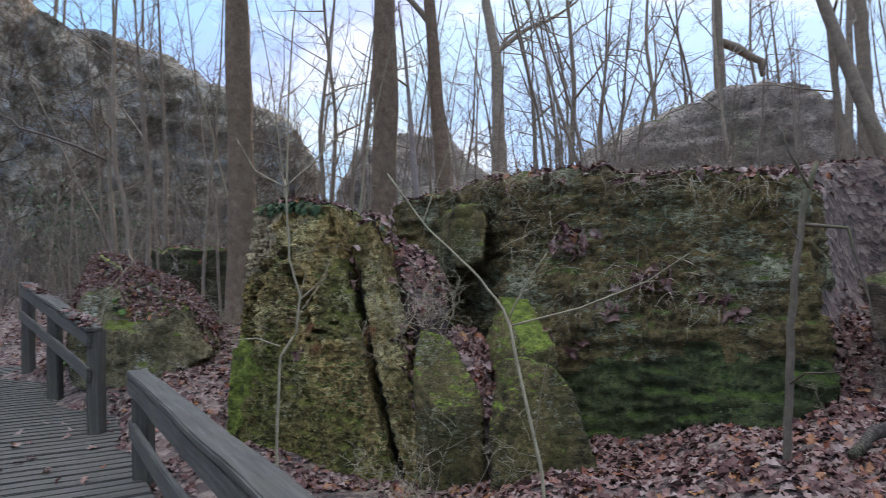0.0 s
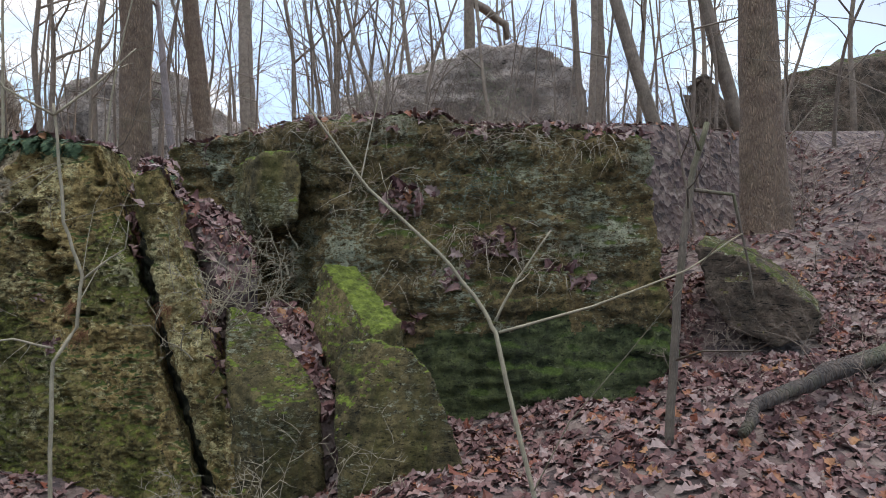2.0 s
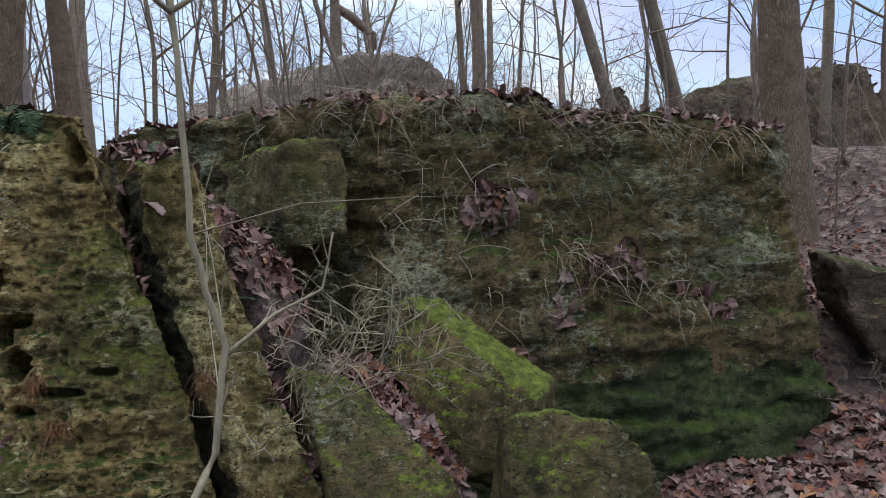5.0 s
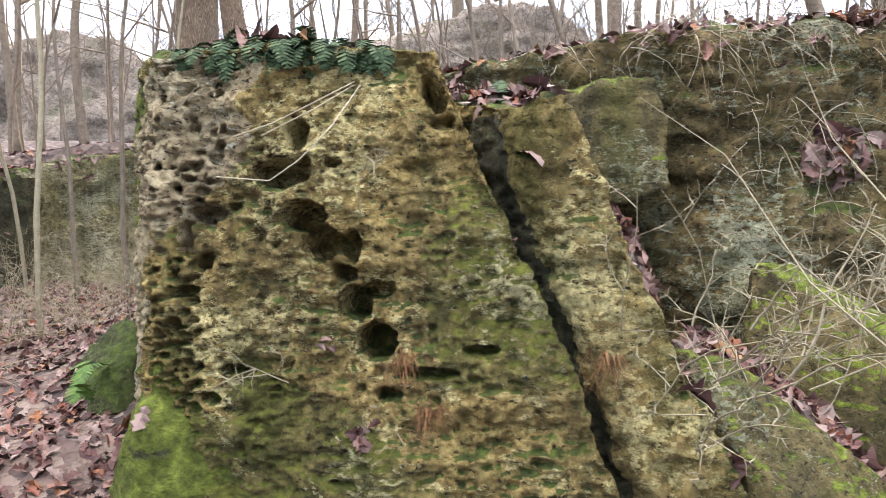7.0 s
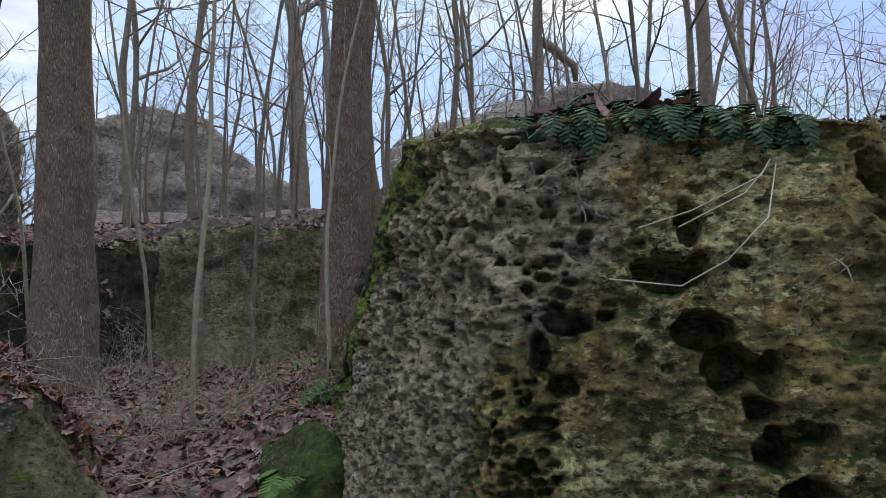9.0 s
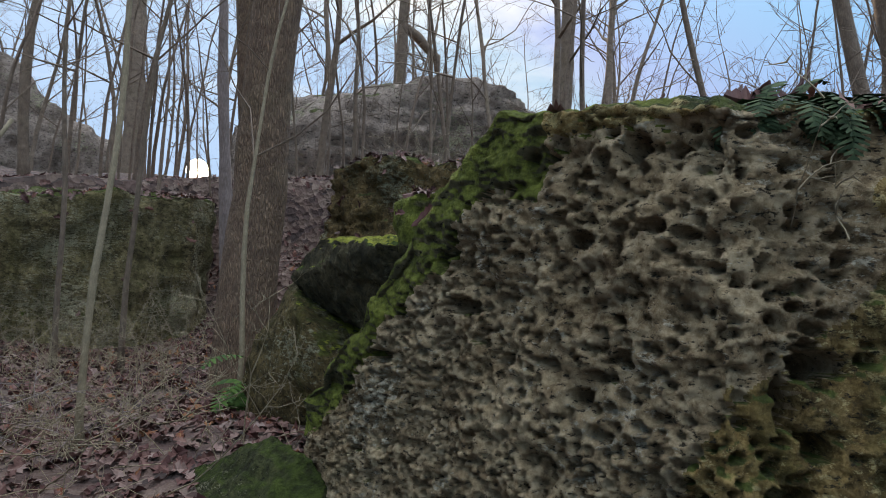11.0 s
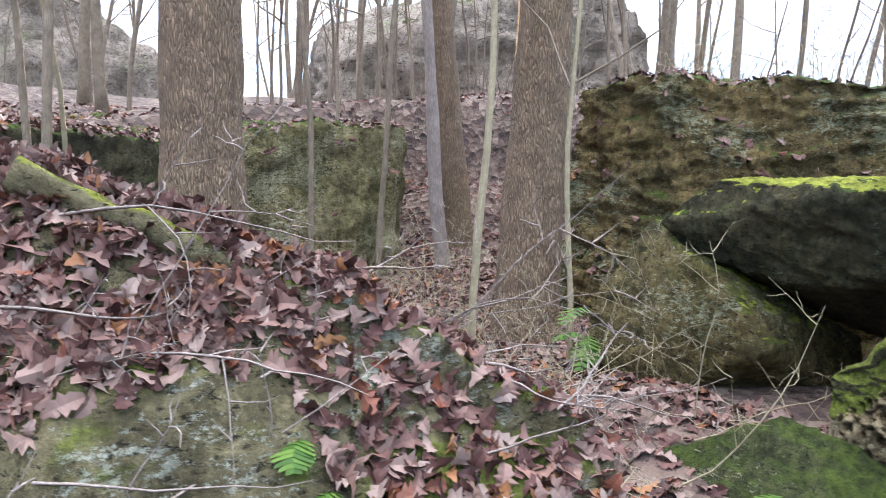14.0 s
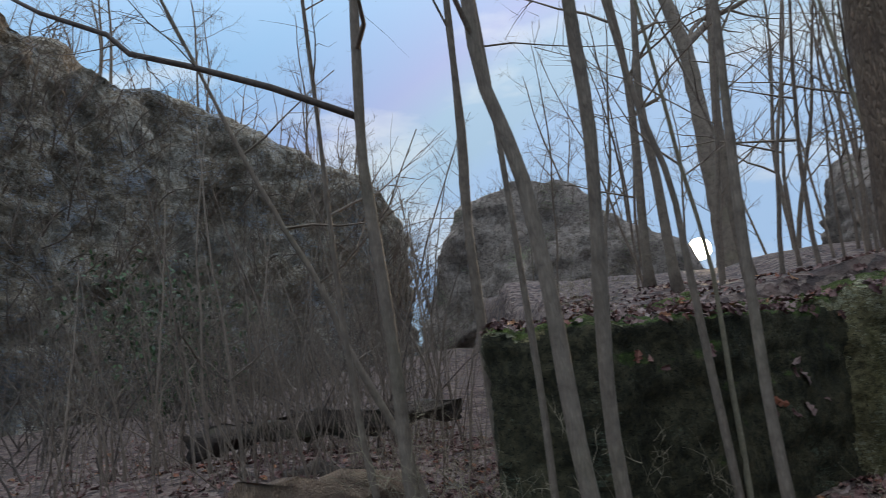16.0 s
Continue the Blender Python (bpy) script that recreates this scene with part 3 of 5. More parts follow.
# ---- the great shelf rock ----
FRONT = [(-0.7, 7.3, 2.05), (-0.1, 6.85, 2.2), (0.42, 6.2, 2.2), (0.68, 6.08, 2.22), (1.29, 5.78, 2.16), (1.9, 5.48, 2.08), (2.52, 5.17, 1.95), (3.3, 6.4, 2.0), (4.2, 8, 2.3), (3.5, 12.2, 2.6),
         (0.9, 12.2, 2.5), (-0.2, 11.5, 2.42), (-0.12, 10.9, 2.5), (0.1, 9.9, 2.45), (0.55, 9.35, 2.4), (0.5, 8.2, 2.2)]
FOOT = [(-0.7, 7.2, -0.4), (0.0, 6.8, -0.4), (0.36, 5.82, -0.4), (0.56, 5.62, -0.4), (1.1, 5.33, -0.4), (1.72, 5.04, -0.4), (2.6, 4.72, -0.4), (3.5, 6.2, -0.4), (4.2, 8, -0.4), (3.5, 12.2, -0.4),
        (0.9, 12.3, -0.4), (-0.5, 11.7, -0.4), (-0.55, 10.9, -0.4), (-0.35, 9.9, -0.4), (0.2, 9.35, -0.4), (0.4, 8.2, -0.4)]


def bedded(v, n):
    """Thin ragged ledges and pocks along the bedding of a rock face."""
    upright = np.clip(1.2 - 1.6 * np.abs(n[:, 2]), 0, 1)
    cut = smooth01((0.0 - value_noise(v * (1, 1, 4.5), 4.5, 81)) / 0.25) * 0.03 + smooth01((-0.1 - value_noise(v * (1, 1, 3), 12, 82)) / 0.25) * 0.02
    return v - n * (cut * upright)[:, None]


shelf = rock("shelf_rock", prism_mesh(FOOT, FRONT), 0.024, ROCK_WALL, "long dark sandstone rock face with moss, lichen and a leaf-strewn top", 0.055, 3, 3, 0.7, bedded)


def second_stone(ob, mat, pick):
    """Another stone surface on the faces that pick() names by centre."""
    c = np.empty(len(ob.data.polygons) * 3)
    ob.data.polygons.foreach_get("center", c)
    ob.data.materials.append(mat)
    ob.data.polygons.foreach_set("material_index", pick(c.reshape(-1, 3)).astype(np.int32))


second_stone(shelf, ROCK_DAMP, lambda c: (c[:, 2] < 0.62 + 0.12 * (c[:, 0] - 1) + 0.24 * fractal(c, 2.6, 4, 5)) & (c[:, 1] < 6.5))

def moss_cap(ob, mat, level=0.55, seed=3):
    """A thick moss cover on what faces up."""
    k = len(ob.data.polygons)
    c, nn = np.empty(k * 3), np.empty(k * 3)
    ob.data.polygons.foreach_get("center", c)
    ob.data.polygons.foreach_get("normal", nn)
    c, nn = c.reshape(-1, 3), nn.reshape(-1, 3)
    ob.data.materials.append(mat)
    ob.data.polygons.foreach_set("material_index", (nn[:, 2] > level + 0.2 * fractal(c, 5, 3, seed)).astype(np.int32))
    return ob


# ---- the pitted boulder ----
A_POINTS = [(-1.9, 6.42, 2.0), (-1.49, 6.18, 2.03), (-1.05, 5.89, 1.96), (-1.03, 5.84, 1.76), (-0.99, 5.75, 1.4), (-0.88, 5.59, 0.94), (-0.76, 5.47, 0.7), (-0.5, 5.15, -0.4), (-2.12, 6.3, -0.4),
            (-2.0, 6.33, 1.0), (-1.88, 7.19, 2.08), (-1.88, 7.48, 1.77), (-1.88, 7.98, 1.36), (-1.88, 8.43, 0.99), (-1.8, 8.3, -0.4), (-0.95, 7.1, 1.98), (-1.25, 7.75, 1.55), (-1.3, 8.35, 0.95),
            (-0.9, 8.4, -0.4), (-1.5, 7.3, 2.12), (-1.45, 7.6, 1.98), (-1.5, 7.95, 1.6)]


# hollows of the pitted side: y, z, half width, half height
SIDE_HOLLOWS = [(6.697, 1.932, 0.039, 0.041), (6.791, 1.908, 0.028, 0.03), (6.959, 1.97, 0.023, 0.024), (6.844, 1.873, 0.026, 0.018), (6.892, 1.841, 0.023, 0.034),
                (6.992, 1.927, 0.022, 0.018), (6.929, 1.757, 0.042, 0.023), (6.844, 1.699, 0.043, 0.026), (6.609, 1.729, 0.033, 0.017), (7.128, 1.686, 0.024, 0.02),
                (7.315, 1.613, 0.036, 0.056), (7.328, 1.491, 0.08, 0.03), (6.764, 1.861, 0.022, 0.015)]
SIDE_HOLLOWS += [(6.815, 1.818, 0.016, 0.012), (6.776, 1.974, 0.016, 0.014), (6.666, 1.417, 0.027, 0.023), (6.799, 1.305, 0.038, 0.021), (6.748, 1.364, 0.034, 0.015),
                 (7.064, 1.932, 0.031, 0.02), (6.535, 1.716, 0.032, 0.014), (6.583, 1.916, 0.03, 0.017), (7.81, 1.268, 0.064, 0.03), (7.115, 1.347, 0.045, 0.026),
                 (6.924, 1.374, 0.049, 0.015), (6.711, 1.673, 0.018, 0.038), (6.501, 1.928, 0.021, 0.017)]
# hollows of the front: x, z, half width, half height
FRONT_HOLLOWS = [(-1.495, 1.704, 0.034, 0.045), (-1.555, 1.572, 0.085, 0.04), (-1.488, 1.611, 0.024, 0.02), (-1.508, 1.426, 0.072, 0.04), (-1.467, 1.331, 0.06, 0.052),
                 (-1.384, 1.317, 0.034, 0.043), (-1.329, 1.174, 0.055, 0.023), (-1.396, 1.132, 0.05, 0.048), (-1.347, 1.007, 0.062, 0.05), (-1.799, 1.446, 0.06, 0.027),
                 (-1.708, 1.462, 0.021, 0.012), (-1.826, 1.283, 0.035, 0.023), (-1.928, 1.082, 0.03, 0.02), (-1.096, 1.835, 0.024, 0.047), (-1.072, 1.781, 0.028, 0.031)]
FRONT_HOLLOWS += [(-1.049, 1.721, 0.016, 0.014), (-1.416, 1.231, 0.039, 0.024), (-1.402, 1.598, 0.028, 0.014), (-1.889, 1.187, 0.05, 0.016), (-1.773, 0.921, 0.05, 0.016),
                  (-1.849, 0.829, 0.031, 0.017), (-1.21, 0.906, 0.1, 0.016), (-1.059, 0.976, 0.059, 0.014), (-1.87, 1.365, 0.027, 0.05), (-1.34, 0.837, 0.043, 0.018)]


def front_y(x, z):
    """The front of the pitted boulder in plan, at a height."""
    return 4.813 - 0.602 * x + 0.224 * z


def carve_a(v, n):
    rng = random.Random(11)
    cen, rad, dep = [], [], []
    cx, cr = np.zeros((6000, 2)), np.zeros(6000)
    for count, (y, z, ra, rz) in enumerate(SIDE_HOLLOWS):
        cx[count], cr[count] = (y, z), (ra + rz) / 2
        cen.append(np.array([-1.84, y, z]))
        rad.append((ra, rz))
        dep.append(min(0.2, 4.6 * min(ra, rz) + 0.04))
    count = len(SIDE_HOLLOWS)
    for _ in range(26000):
        y, z = rng.uniform(6.22, 8.6), rng.uniform(0.35, 2.05)
        low = smooth01(np.array([(1.72 - z) / 0.45 + (y - 7.1) * 0.9]))[0]
        r = rng.uniform(0.008, 0.019) if rng.random() < 0.3 + 0.65 * low else rng.uniform(0.014, 0.032)
        if y > 6.9 and z > min(2.06 - 0.88 * (y - 7.19), 2.02) - 0.13 - r:
            continue
        if z < 0.72 + 0.05 * (y - 7) and rng.random() < 0.75:
            continue
        if y < 7.15 and z > 1.2 and (r > 0.017 or rng.random() < 0.7):
            continue
        if (np.hypot(cx[:count, 0] - y, cx[:count, 1] - z) < (r + cr[:count]) * 1.0).any():
            continue
        cx[count], cr[count] = (y, z), r
        count += 1
        cen.append(np.array([-1.84, y, z]))
        rad.append((r * rng.uniform(0.92, 1.22), r * rng.uniform(0.78, 1.05)))
        dep.append(r * rng.uniform(2.4, 4.2))
    side = np.clip((-n[:, 0] - 0.45) * 4, 0, 1)
    scoop = 0.03 * np.clip(fractal(v * (1, 1, 1.6), 4.5, 2, 37), 0, 1) + 0.008 * np.clip(fractal(v * (1, 1, 2.4), 15, 3, 38), -1, 1)
    d = pits(v, n, cen, rad, dep, (-0.97, -0.24, 0), 0.5, 0.24) + side * scoop
    fc, fr, fd = [], [], []
    for x, z, ra, rz in FRONT_HOLLOWS:
        fc.append(np.array([x, front_y(x, z), z]))
        fr.append((ra * 1.18, rz * 1.22))
        fd.append(min(0.24, 4.6 * min(ra, rz) + 0.03))
    for _ in range(330):
        x, z = rng.uniform(-1.95, -0.85), rng.uniform(-0.1, 1.95)
        r = rng.uniform(0.006, 0.015)
        fc.append(np.array([x, front_y(x, z), z]))
        fr.append((r * rng.uniform(1.0, 3.0), r))
        fd.append(r * rng.uniform(1.0, 2.2))
    facing = np.array((-0.52, -0.84, 0.17))
    d2 = pits(v, n, fc, fr, fd, facing, 0.5, 0.22)
    fore = np.clip((n @ facing - 0.3) * 4, 0, 1)
    beds = smooth01((0.05 - value_noise(v * (1, 1, 2.4), 8, 61)) / 0.22) * 0.009 + smooth01((-0.15 - value_noise(v * (1, 1, 2.0), 21, 62)) / 0.2) * 0.009 + smooth01((-0.2 - value_noise(v * (1, 1, 1.6), 48, 63)) / 0.2) * 0.006
    return v - n * (d + d2 + fore * beds)[:, None]


bm = hull_mesh(A_POINTS)
pitted = rock("pitted_boulder", bm, 0.0066, ROCK_FRONT, "big honeycomb-pitted sandstone boulder with moss and lichen", 0.032, 21, 5, 0.5, carve_a)
pitted.data.materials.append(ROCK_PIT)
cols = np.empty(len(pitted.data.polygons) * 3)
pitted.data.polygons.foreach_get("center", cols)
cc = cols.reshape(-1, 3)
edge = cc[:, 0] + 0.06 * fractal(cc, 2.5, 3, 4)
is_pit = (edge < -1.58) & (cc[:, 1] > 6.2 + 0.36 * (1.9 - cc[:, 2]) + 0.07 * fractal(cc, 3, 3, 8)) & (cc[:, 2] < 1.99)
nrm = np.empty(len(pitted.data.polygons) * 3)
pitted.data.polygons.foreach_get("normal", nrm)
slope_edge = 2.06 - 0.88 * (cc[:, 1] - 7.19)
near_edge = (cc[:, 2] > np.minimum(slope_edge, 2.02) - 0.19 + 0.08 * fractal(cc, 5, 3, 12)) & (cc[:, 1] > 7.0)
is_up = near_edge | (nrm.reshape(-1, 3)[:, 2] > 0.3 + 0.2 * fractal(cc, 6, 3, 9)) & (cc[:, 0] > -1.87) & (cc[:, 1] > 6.6) & ((cc[:, 2] > 1.95 - 0.95 * (cc[:, 1] - 7.2)) | (cc[:, 2] > 1.93))
pitted.data.materials.append(ROCK_MOSS_TOP)
# moss film on the damp lower corner and along the crack
pitted.data.materials.append(ROCK_MOSS_FACE)
film_edge = 0.22 * fractal(cc, 3.2, 4, 15)
is_film = ((cc[:, 2] + 0.9 * np.abs(cc[:, 0] + 1.62) < 0.98 + film_edge) | ((cc[:, 0] > -1.12 + 0.25 * (cc[:, 2] - 1.2) + film_edge * 0.5) & (cc[:, 2] < 1.5) & (cc[:, 2] > 0.85))) & (cc[:, 1] < 6.5) & ~is_pit
pitted.data.polygons.foreach_set("material_index", np.where(is_up, 2, np.where(is_film, 3, is_pit)).astype(np.int32))

# ---- the slabs beside it ----
def fine_beds(v, n):
    upright = np.clip(1.2 - 1.6 * np.abs(n[:, 2]), 0, 1)
    cut = smooth01((0.0 - value_noise(v * (1, 1, 2.2), 9, 91)) / 0.22) * 0.012 + smooth01((-0.1 - value_noise(v * (1, 1, 1.8), 24, 92)) / 0.22) * 0.01
    return v - n * (cut * upright)[:, None]



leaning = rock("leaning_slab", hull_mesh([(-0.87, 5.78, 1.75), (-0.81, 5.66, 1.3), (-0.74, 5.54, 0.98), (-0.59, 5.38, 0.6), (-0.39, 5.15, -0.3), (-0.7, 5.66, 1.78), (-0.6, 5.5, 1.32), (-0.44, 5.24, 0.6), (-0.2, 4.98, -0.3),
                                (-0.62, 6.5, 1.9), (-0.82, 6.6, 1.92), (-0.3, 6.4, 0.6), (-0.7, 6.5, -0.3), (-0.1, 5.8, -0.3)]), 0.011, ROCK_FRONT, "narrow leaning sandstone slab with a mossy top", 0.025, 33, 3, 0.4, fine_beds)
# the crack's shade is put into the colour of the slab's left side
second_stone(leaning, ROCK_ALGAE_SHADE, lambda c: (c[:, 1] > 5.24 + 0.307 * (c[:, 2] + 0.3) + 0.02 * fractal(c, 9, 3, 3)) & (c[:, 0] < -0.26 - 0.235 * (c[:, 2] + 0.3)) & (c[:, 2] < 1.74))
moss_cap(rock("gully_slab", hull_mesh([(-0.33, 5.75, 0.92), (-0.33, 5.5, 0.9), (-0.07, 5.5, 0.84), (0.13, 5.08, 0.46), (0.12, 4.98, 0.3), (-0.2, 5.0, 0.36), (-0.38, 5.25, 0.62), (0.14, 4.92, -0.3), (-0.35, 4.98, -0.3), (0.1, 5.6, -0.3), (0.0, 5.6, 0.6), (-0.2, 5.9, 0.5)]),
              0.017, ROCK_BLOCK, "low green mossy slab beside a leaf-filled gully", 0.016, 41, 3), MOSS_BRIGHT, 0.78)
rock("earth_bank", hull_mesh([(-0.6, 6.3, 1.66), (-0.3, 6.4, 1.6), (-0.14, 6.15, 1.3), (-0.12, 5.95, 1.12), (-0.34, 5.72, 1.0), (-0.48, 5.85, 1.4), (-0.6, 6.6, 0.3), (-0.2, 6.7, 0.3), (-0.36, 5.68, 0.2), (-0.12, 5.9, 0.2)]),
     0.025, LITTER, "bank of soil in the gully under fallen leaves", 0.03, 47, 4, category="earth bank")
rock("earth_bank", hull_mesh([(-0.12, 5.85, 0.9), (0.16, 5.85, 0.86), (0.2, 5.35, 0.62), (0.28, 5.05, 0.3), (0.12, 5.0, 0.3), (-0.05, 5.4, 0.7), (0.3, 5.05, -0.3), (0.1, 5.0, -0.3), (0.2, 5.9, -0.2), (-0.1, 5.9, -0.2)]),
     0.025, LITTER, "chute of soil and leaves between mossy blocks", 0.02, 48, 3, category="earth bank")
moss_cap(rock("tilted_block", hull_mesh([(0.33, 5.8, 1.16), (0.56, 5.82, 1.13), (0.68, 5.12, 0.8), (0.46, 4.98, 0.76), (0.16, 5.72, 0.72), (0.26, 5.25, 0.42), (0.44, 4.98, 0.5), (0.3, 6.0, 0.5), (0.7, 5.7, 0.4), (0.7, 5.1, 0.2)]),
              0.015, ROCK_BLOCK, "tilted stone block with a bright green moss top", 0.014, 52, 2), MOSS_BRIGHT, 0.6)
moss_cap(rock("foot_block", hull_mesh([(0.25, 4.97, 0.72), (0.4, 4.85, 0.75), (0.58, 4.68, 0.72), (0.7, 4.6, 0.55), (0.84, 4.5, 0.0), (0.95, 4.45, -0.4), (0.16, 4.75, 0.3), (0.12, 4.6, -0.4), (0.5, 5.25, 0.55), (0.75, 5.0, 0.5), (1.0, 5.0, -0.4), (0.4, 5.4, -0.4)]),
              0.016, ROCK_BLOCK, "squat boulder with mossy top and edge", 0.018, 61, 3), MOSS_BRIGHT, 0.72)
moss_cap(rock("niche_block", hull_mesh([(-0.1, 6.36, 1.56), (-0.04, 6.4, 1.94), (0.24, 6.25, 1.98), (0.26, 6.18, 1.68), (0.2, 6.16, 1.46), (0.02, 6.25, 1.4), (-0.2, 6.95, 1.9), (0.22, 6.7, 1.95), (0.18, 6.7, 1.3), (-0.2, 6.8, 1.2)]),
              0.018, ROCK_BLOCK, "mossy upright block beside a black crack", 0.024, 71, 4), MOSS_BRIGHT, 0.75)
slab_front = [Vector(p) for p in ((2.81, 4.97, 1.21), (2.89, 4.9, 1.18), (3.07, 4.73, 1.09), (3.25, 4.57, 0.91), (3.39, 4.45, 0.75), (3.38, 4.46, 0.6), (3.21, 4.61, 0.5), (2.99, 4.81, 0.62), (2.86, 4.93, 0.87))]
moss_cap(rock("fallen_slab", hull_mesh([tuple(p) for p in slab_front] + [tuple(p + Vector((0.42, 0.42, 0.06))) for p in slab_front]),
              0.016, ROCK_CRAG, "flat dark fallen stone slab leaning on the rock face", 0.02, 81, 3), ROCK_BLOCK, 0.6)
moss_cap(rock("overhang_block", hull_mesh([(-1.41, 9.3, 1.74), (-1.38, 8.9, 1.7), (-1.5, 8.5, 1.7), (-1.3, 8.2, 1.74), (-0.7, 8.3, 1.75), (-0.7, 9.3, 1.72), (-1.45, 9.62, 1.5), (-1.32, 9.5, 1.34), (-1.26, 9.0, 1.22), (-1.3, 8.5, 1.28), (-0.1, 8.4, 0.75), (-0.1, 9.6, 0.9)]),
     0.017, ROCK_ALGAE_SHADE, "jutting square block with yellow-green moss on top", 0.022, 91, 3), MOSS_YELLOW, 0.72)
moss_cap(rock("cave_block", hull_mesh([(-1.29, 9.75, 1.5), (-1.5, 9.35, 1.34), (-1.5, 9.02, 1.1), (-1.46, 8.92, 0.94), (-1.45, 9.9, 0.3), (-1.55, 10.05, 0.7), (-1.5, 10.0, 1.05), (-0.2, 9.9, 1.1), (-0.4, 9.0, 0.85), (-0.2, 9.5, 0.3), (-1.1, 9.0, 0.9), (-0.4, 9.0, 0.4)]),
     0.018, ROCK_BLOCK, "low mossy block over a dark hollow", 0.025, 101, 3), ROCK_JUT, 0.88)
rock("stepped_stone", hull_mesh([(-1.45, 8.45, 1.9), (-1.4, 8.1, 1.98), (-1.1, 8.0, 2.0), (-0.8, 8.2, 1.9), (-1.45, 8.4, 1.65), (-1.3, 8.0, 1.65), (-0.8, 8.1, 1.6), (-0.9, 8.6, 1.65)]), 0.02, ROCK_MOSS_TOP, "small mossy stone wedged behind the pitted boulder", 0.03, 107, 4)
rock("moss_buttress", hull_mesh([(-1.82, 6.38, 1.15), (-2.05, 6.3, 0.75), (-2.12, 6.6, 0.4), (-2.1, 7.0, 0.1), (-2.15, 6.2, -0.3), (-2.2, 7.2, -0.3), (-1.6, 6.2, 0.7), (-1.6, 7.2, -0.3), (-1.6, 6.6, 0.6)]), 0.018, ROCK_MOSS_TOP, "green moss-covered buttress at the boulder's corner", 0.03, 108, 5)
rock("fern_rock", hull_mesh([(-2.18, 8.95, 0.6), (-1.95, 8.55, 0.84), (-1.85, 8.15, 0.74), (-2.15, 7.95, 0.5), (-2.32, 8.6, 0.5), (-2.3, 8.0, 0.0), (-1.75, 7.8, 0.0), (-1.8, 9.1, 0.1), (-2.35, 8.9, 0.1)]),
     0.02, ROCK_DAMP, "small mossy rock with ferns at the boulder's foot", 0.03, 111, 4)
rock("leaf_mound_rock", hull_mesh([(-4.6, 8.98, 1.77), (-4.75, 9.15, 1.7), (-4.42, 8.82, 1.72), (-4.2, 8.78, 1.63), (-4.0, 8.7, 1.55), (-3.7, 8.5, 1.38), (-3.35, 8.25, 1.1), (-2.9, 8.3, 0.5), (-4.95, 9.35, 1.38), (-5.05, 9.1, 0.5), (-4.5, 8.2, 1.0), (-3.6, 7.9, 0.7),
                                   (-3.0, 8.8, 0.3), (-3.9, 9.7, 0.4), (-5, 10, 0.4), (-4.78, 8.6, 1.1), (-4.5, 8.05, 0.2), (-3.5, 7.8, 0.1), (-3.9, 10.1, 1.4), (-4.4, 10.0, 1.3), (-3.5, 9.9, 1.05), (-3.2, 9.6, 0.8)]),
     0.03, ROCK_MOSS, "rounded mossy boulder heaped with fallen leaves", 0.05, 121, 3)
WALL_TOP = [(-5.6, 12.8, 2.02), (-4.9, 12.5, 1.97), (-4.0, 12.9, 1.98), (-3.2, 13.5, 2.0), (-2.68, 13.85, 2.05), (-2.6, 13.75, 2.12), (-1.7, 13.65, 2.2), (-0.85, 13.5, 2.25), (-0.45, 13.9, 2.2), (-0.3, 15.2, 2.3), (-3, 16, 2.3), (-5.4, 15.5, 2.1)]
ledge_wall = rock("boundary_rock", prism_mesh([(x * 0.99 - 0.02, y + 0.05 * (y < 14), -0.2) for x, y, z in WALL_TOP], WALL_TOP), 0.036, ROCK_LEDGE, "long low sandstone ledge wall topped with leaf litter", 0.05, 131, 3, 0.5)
# the left stretch's shadow is put into its colour, along with dark algae
second_stone(ledge_wall, ROCK_ALGAE_SHADE, lambda c: (c[:, 0] + 0.2 * fractal(c, 1.7, 3, 6) < -2.66) & (c[:, 2] < 1.98 + 0.1 * fractal(c, 3, 2, 7)))

# ---- far outcrops and the cliff ----
rock("ridge_outcrop", hull_mesh([(4, 25, 4.7), (5.6, 24, 5.3), (6.2, 23.5, 6.0), (7.4, 23.2, 6.4), (8.6, 22.8, 7.1), (10, 22, 7.2), (11, 21.5, 6.9), (12, 21.2, 5.6), (12.3, 21, 3), (3.4, 25, 2), (6, 30, 6.5), (13, 27, 7), (13, 26, 2), (4, 30, 2), (8, 21.5, 2.5)]),
     0.16, ROCK_FAR, "broad grey weathered rock outcrop on the ridge", 0.32, 141, 1, 0.8)
rock("crag", hull_mesh([(9.1, 12.3, 4.4), (9.6, 12.2, 4.0), (9.2, 12.2, 2.5), (9.8, 11.6, 2.4), (9.7, 13.5, 4.3), (10, 13.5, 2)]), 0.09, ROCK_CRAG, "small upright crag on the wooded slope", 0.18, 151, 2)
rock("crag", hull_mesh([(10.3, 11.7, 3.9), (11, 11.5, 4.35), (12.9, 10.9, 4.6), (15, 10.5, 5), (10.2, 11.4, 2.6), (15, 9.5, 3), (14, 13, 5), (10.5, 13, 3.8), (12, 10.4, 2.2)]), 0.1, ROCK_CRAG, "dark layered crag on the wooded slope", 0.2, 161, 2)
rock("hill_outcrop", hull_mesh([(-8, 46, 6), (-6, 45, 9.5), (-3, 44, 11), (0, 44, 10), (3, 43, 7.5), (4.5, 42, 5.5), (6, 42, 4), (-9, 46, 2), (-4, 52, 11), (3, 52, 8), (6, 50, 3), (-8, 52, 3), (-3, 42, 3)]),
     0.3, ROCK_FAR, "tall grey hill of weathered rock behind the trees", 0.55, 171, 2, 0.5)
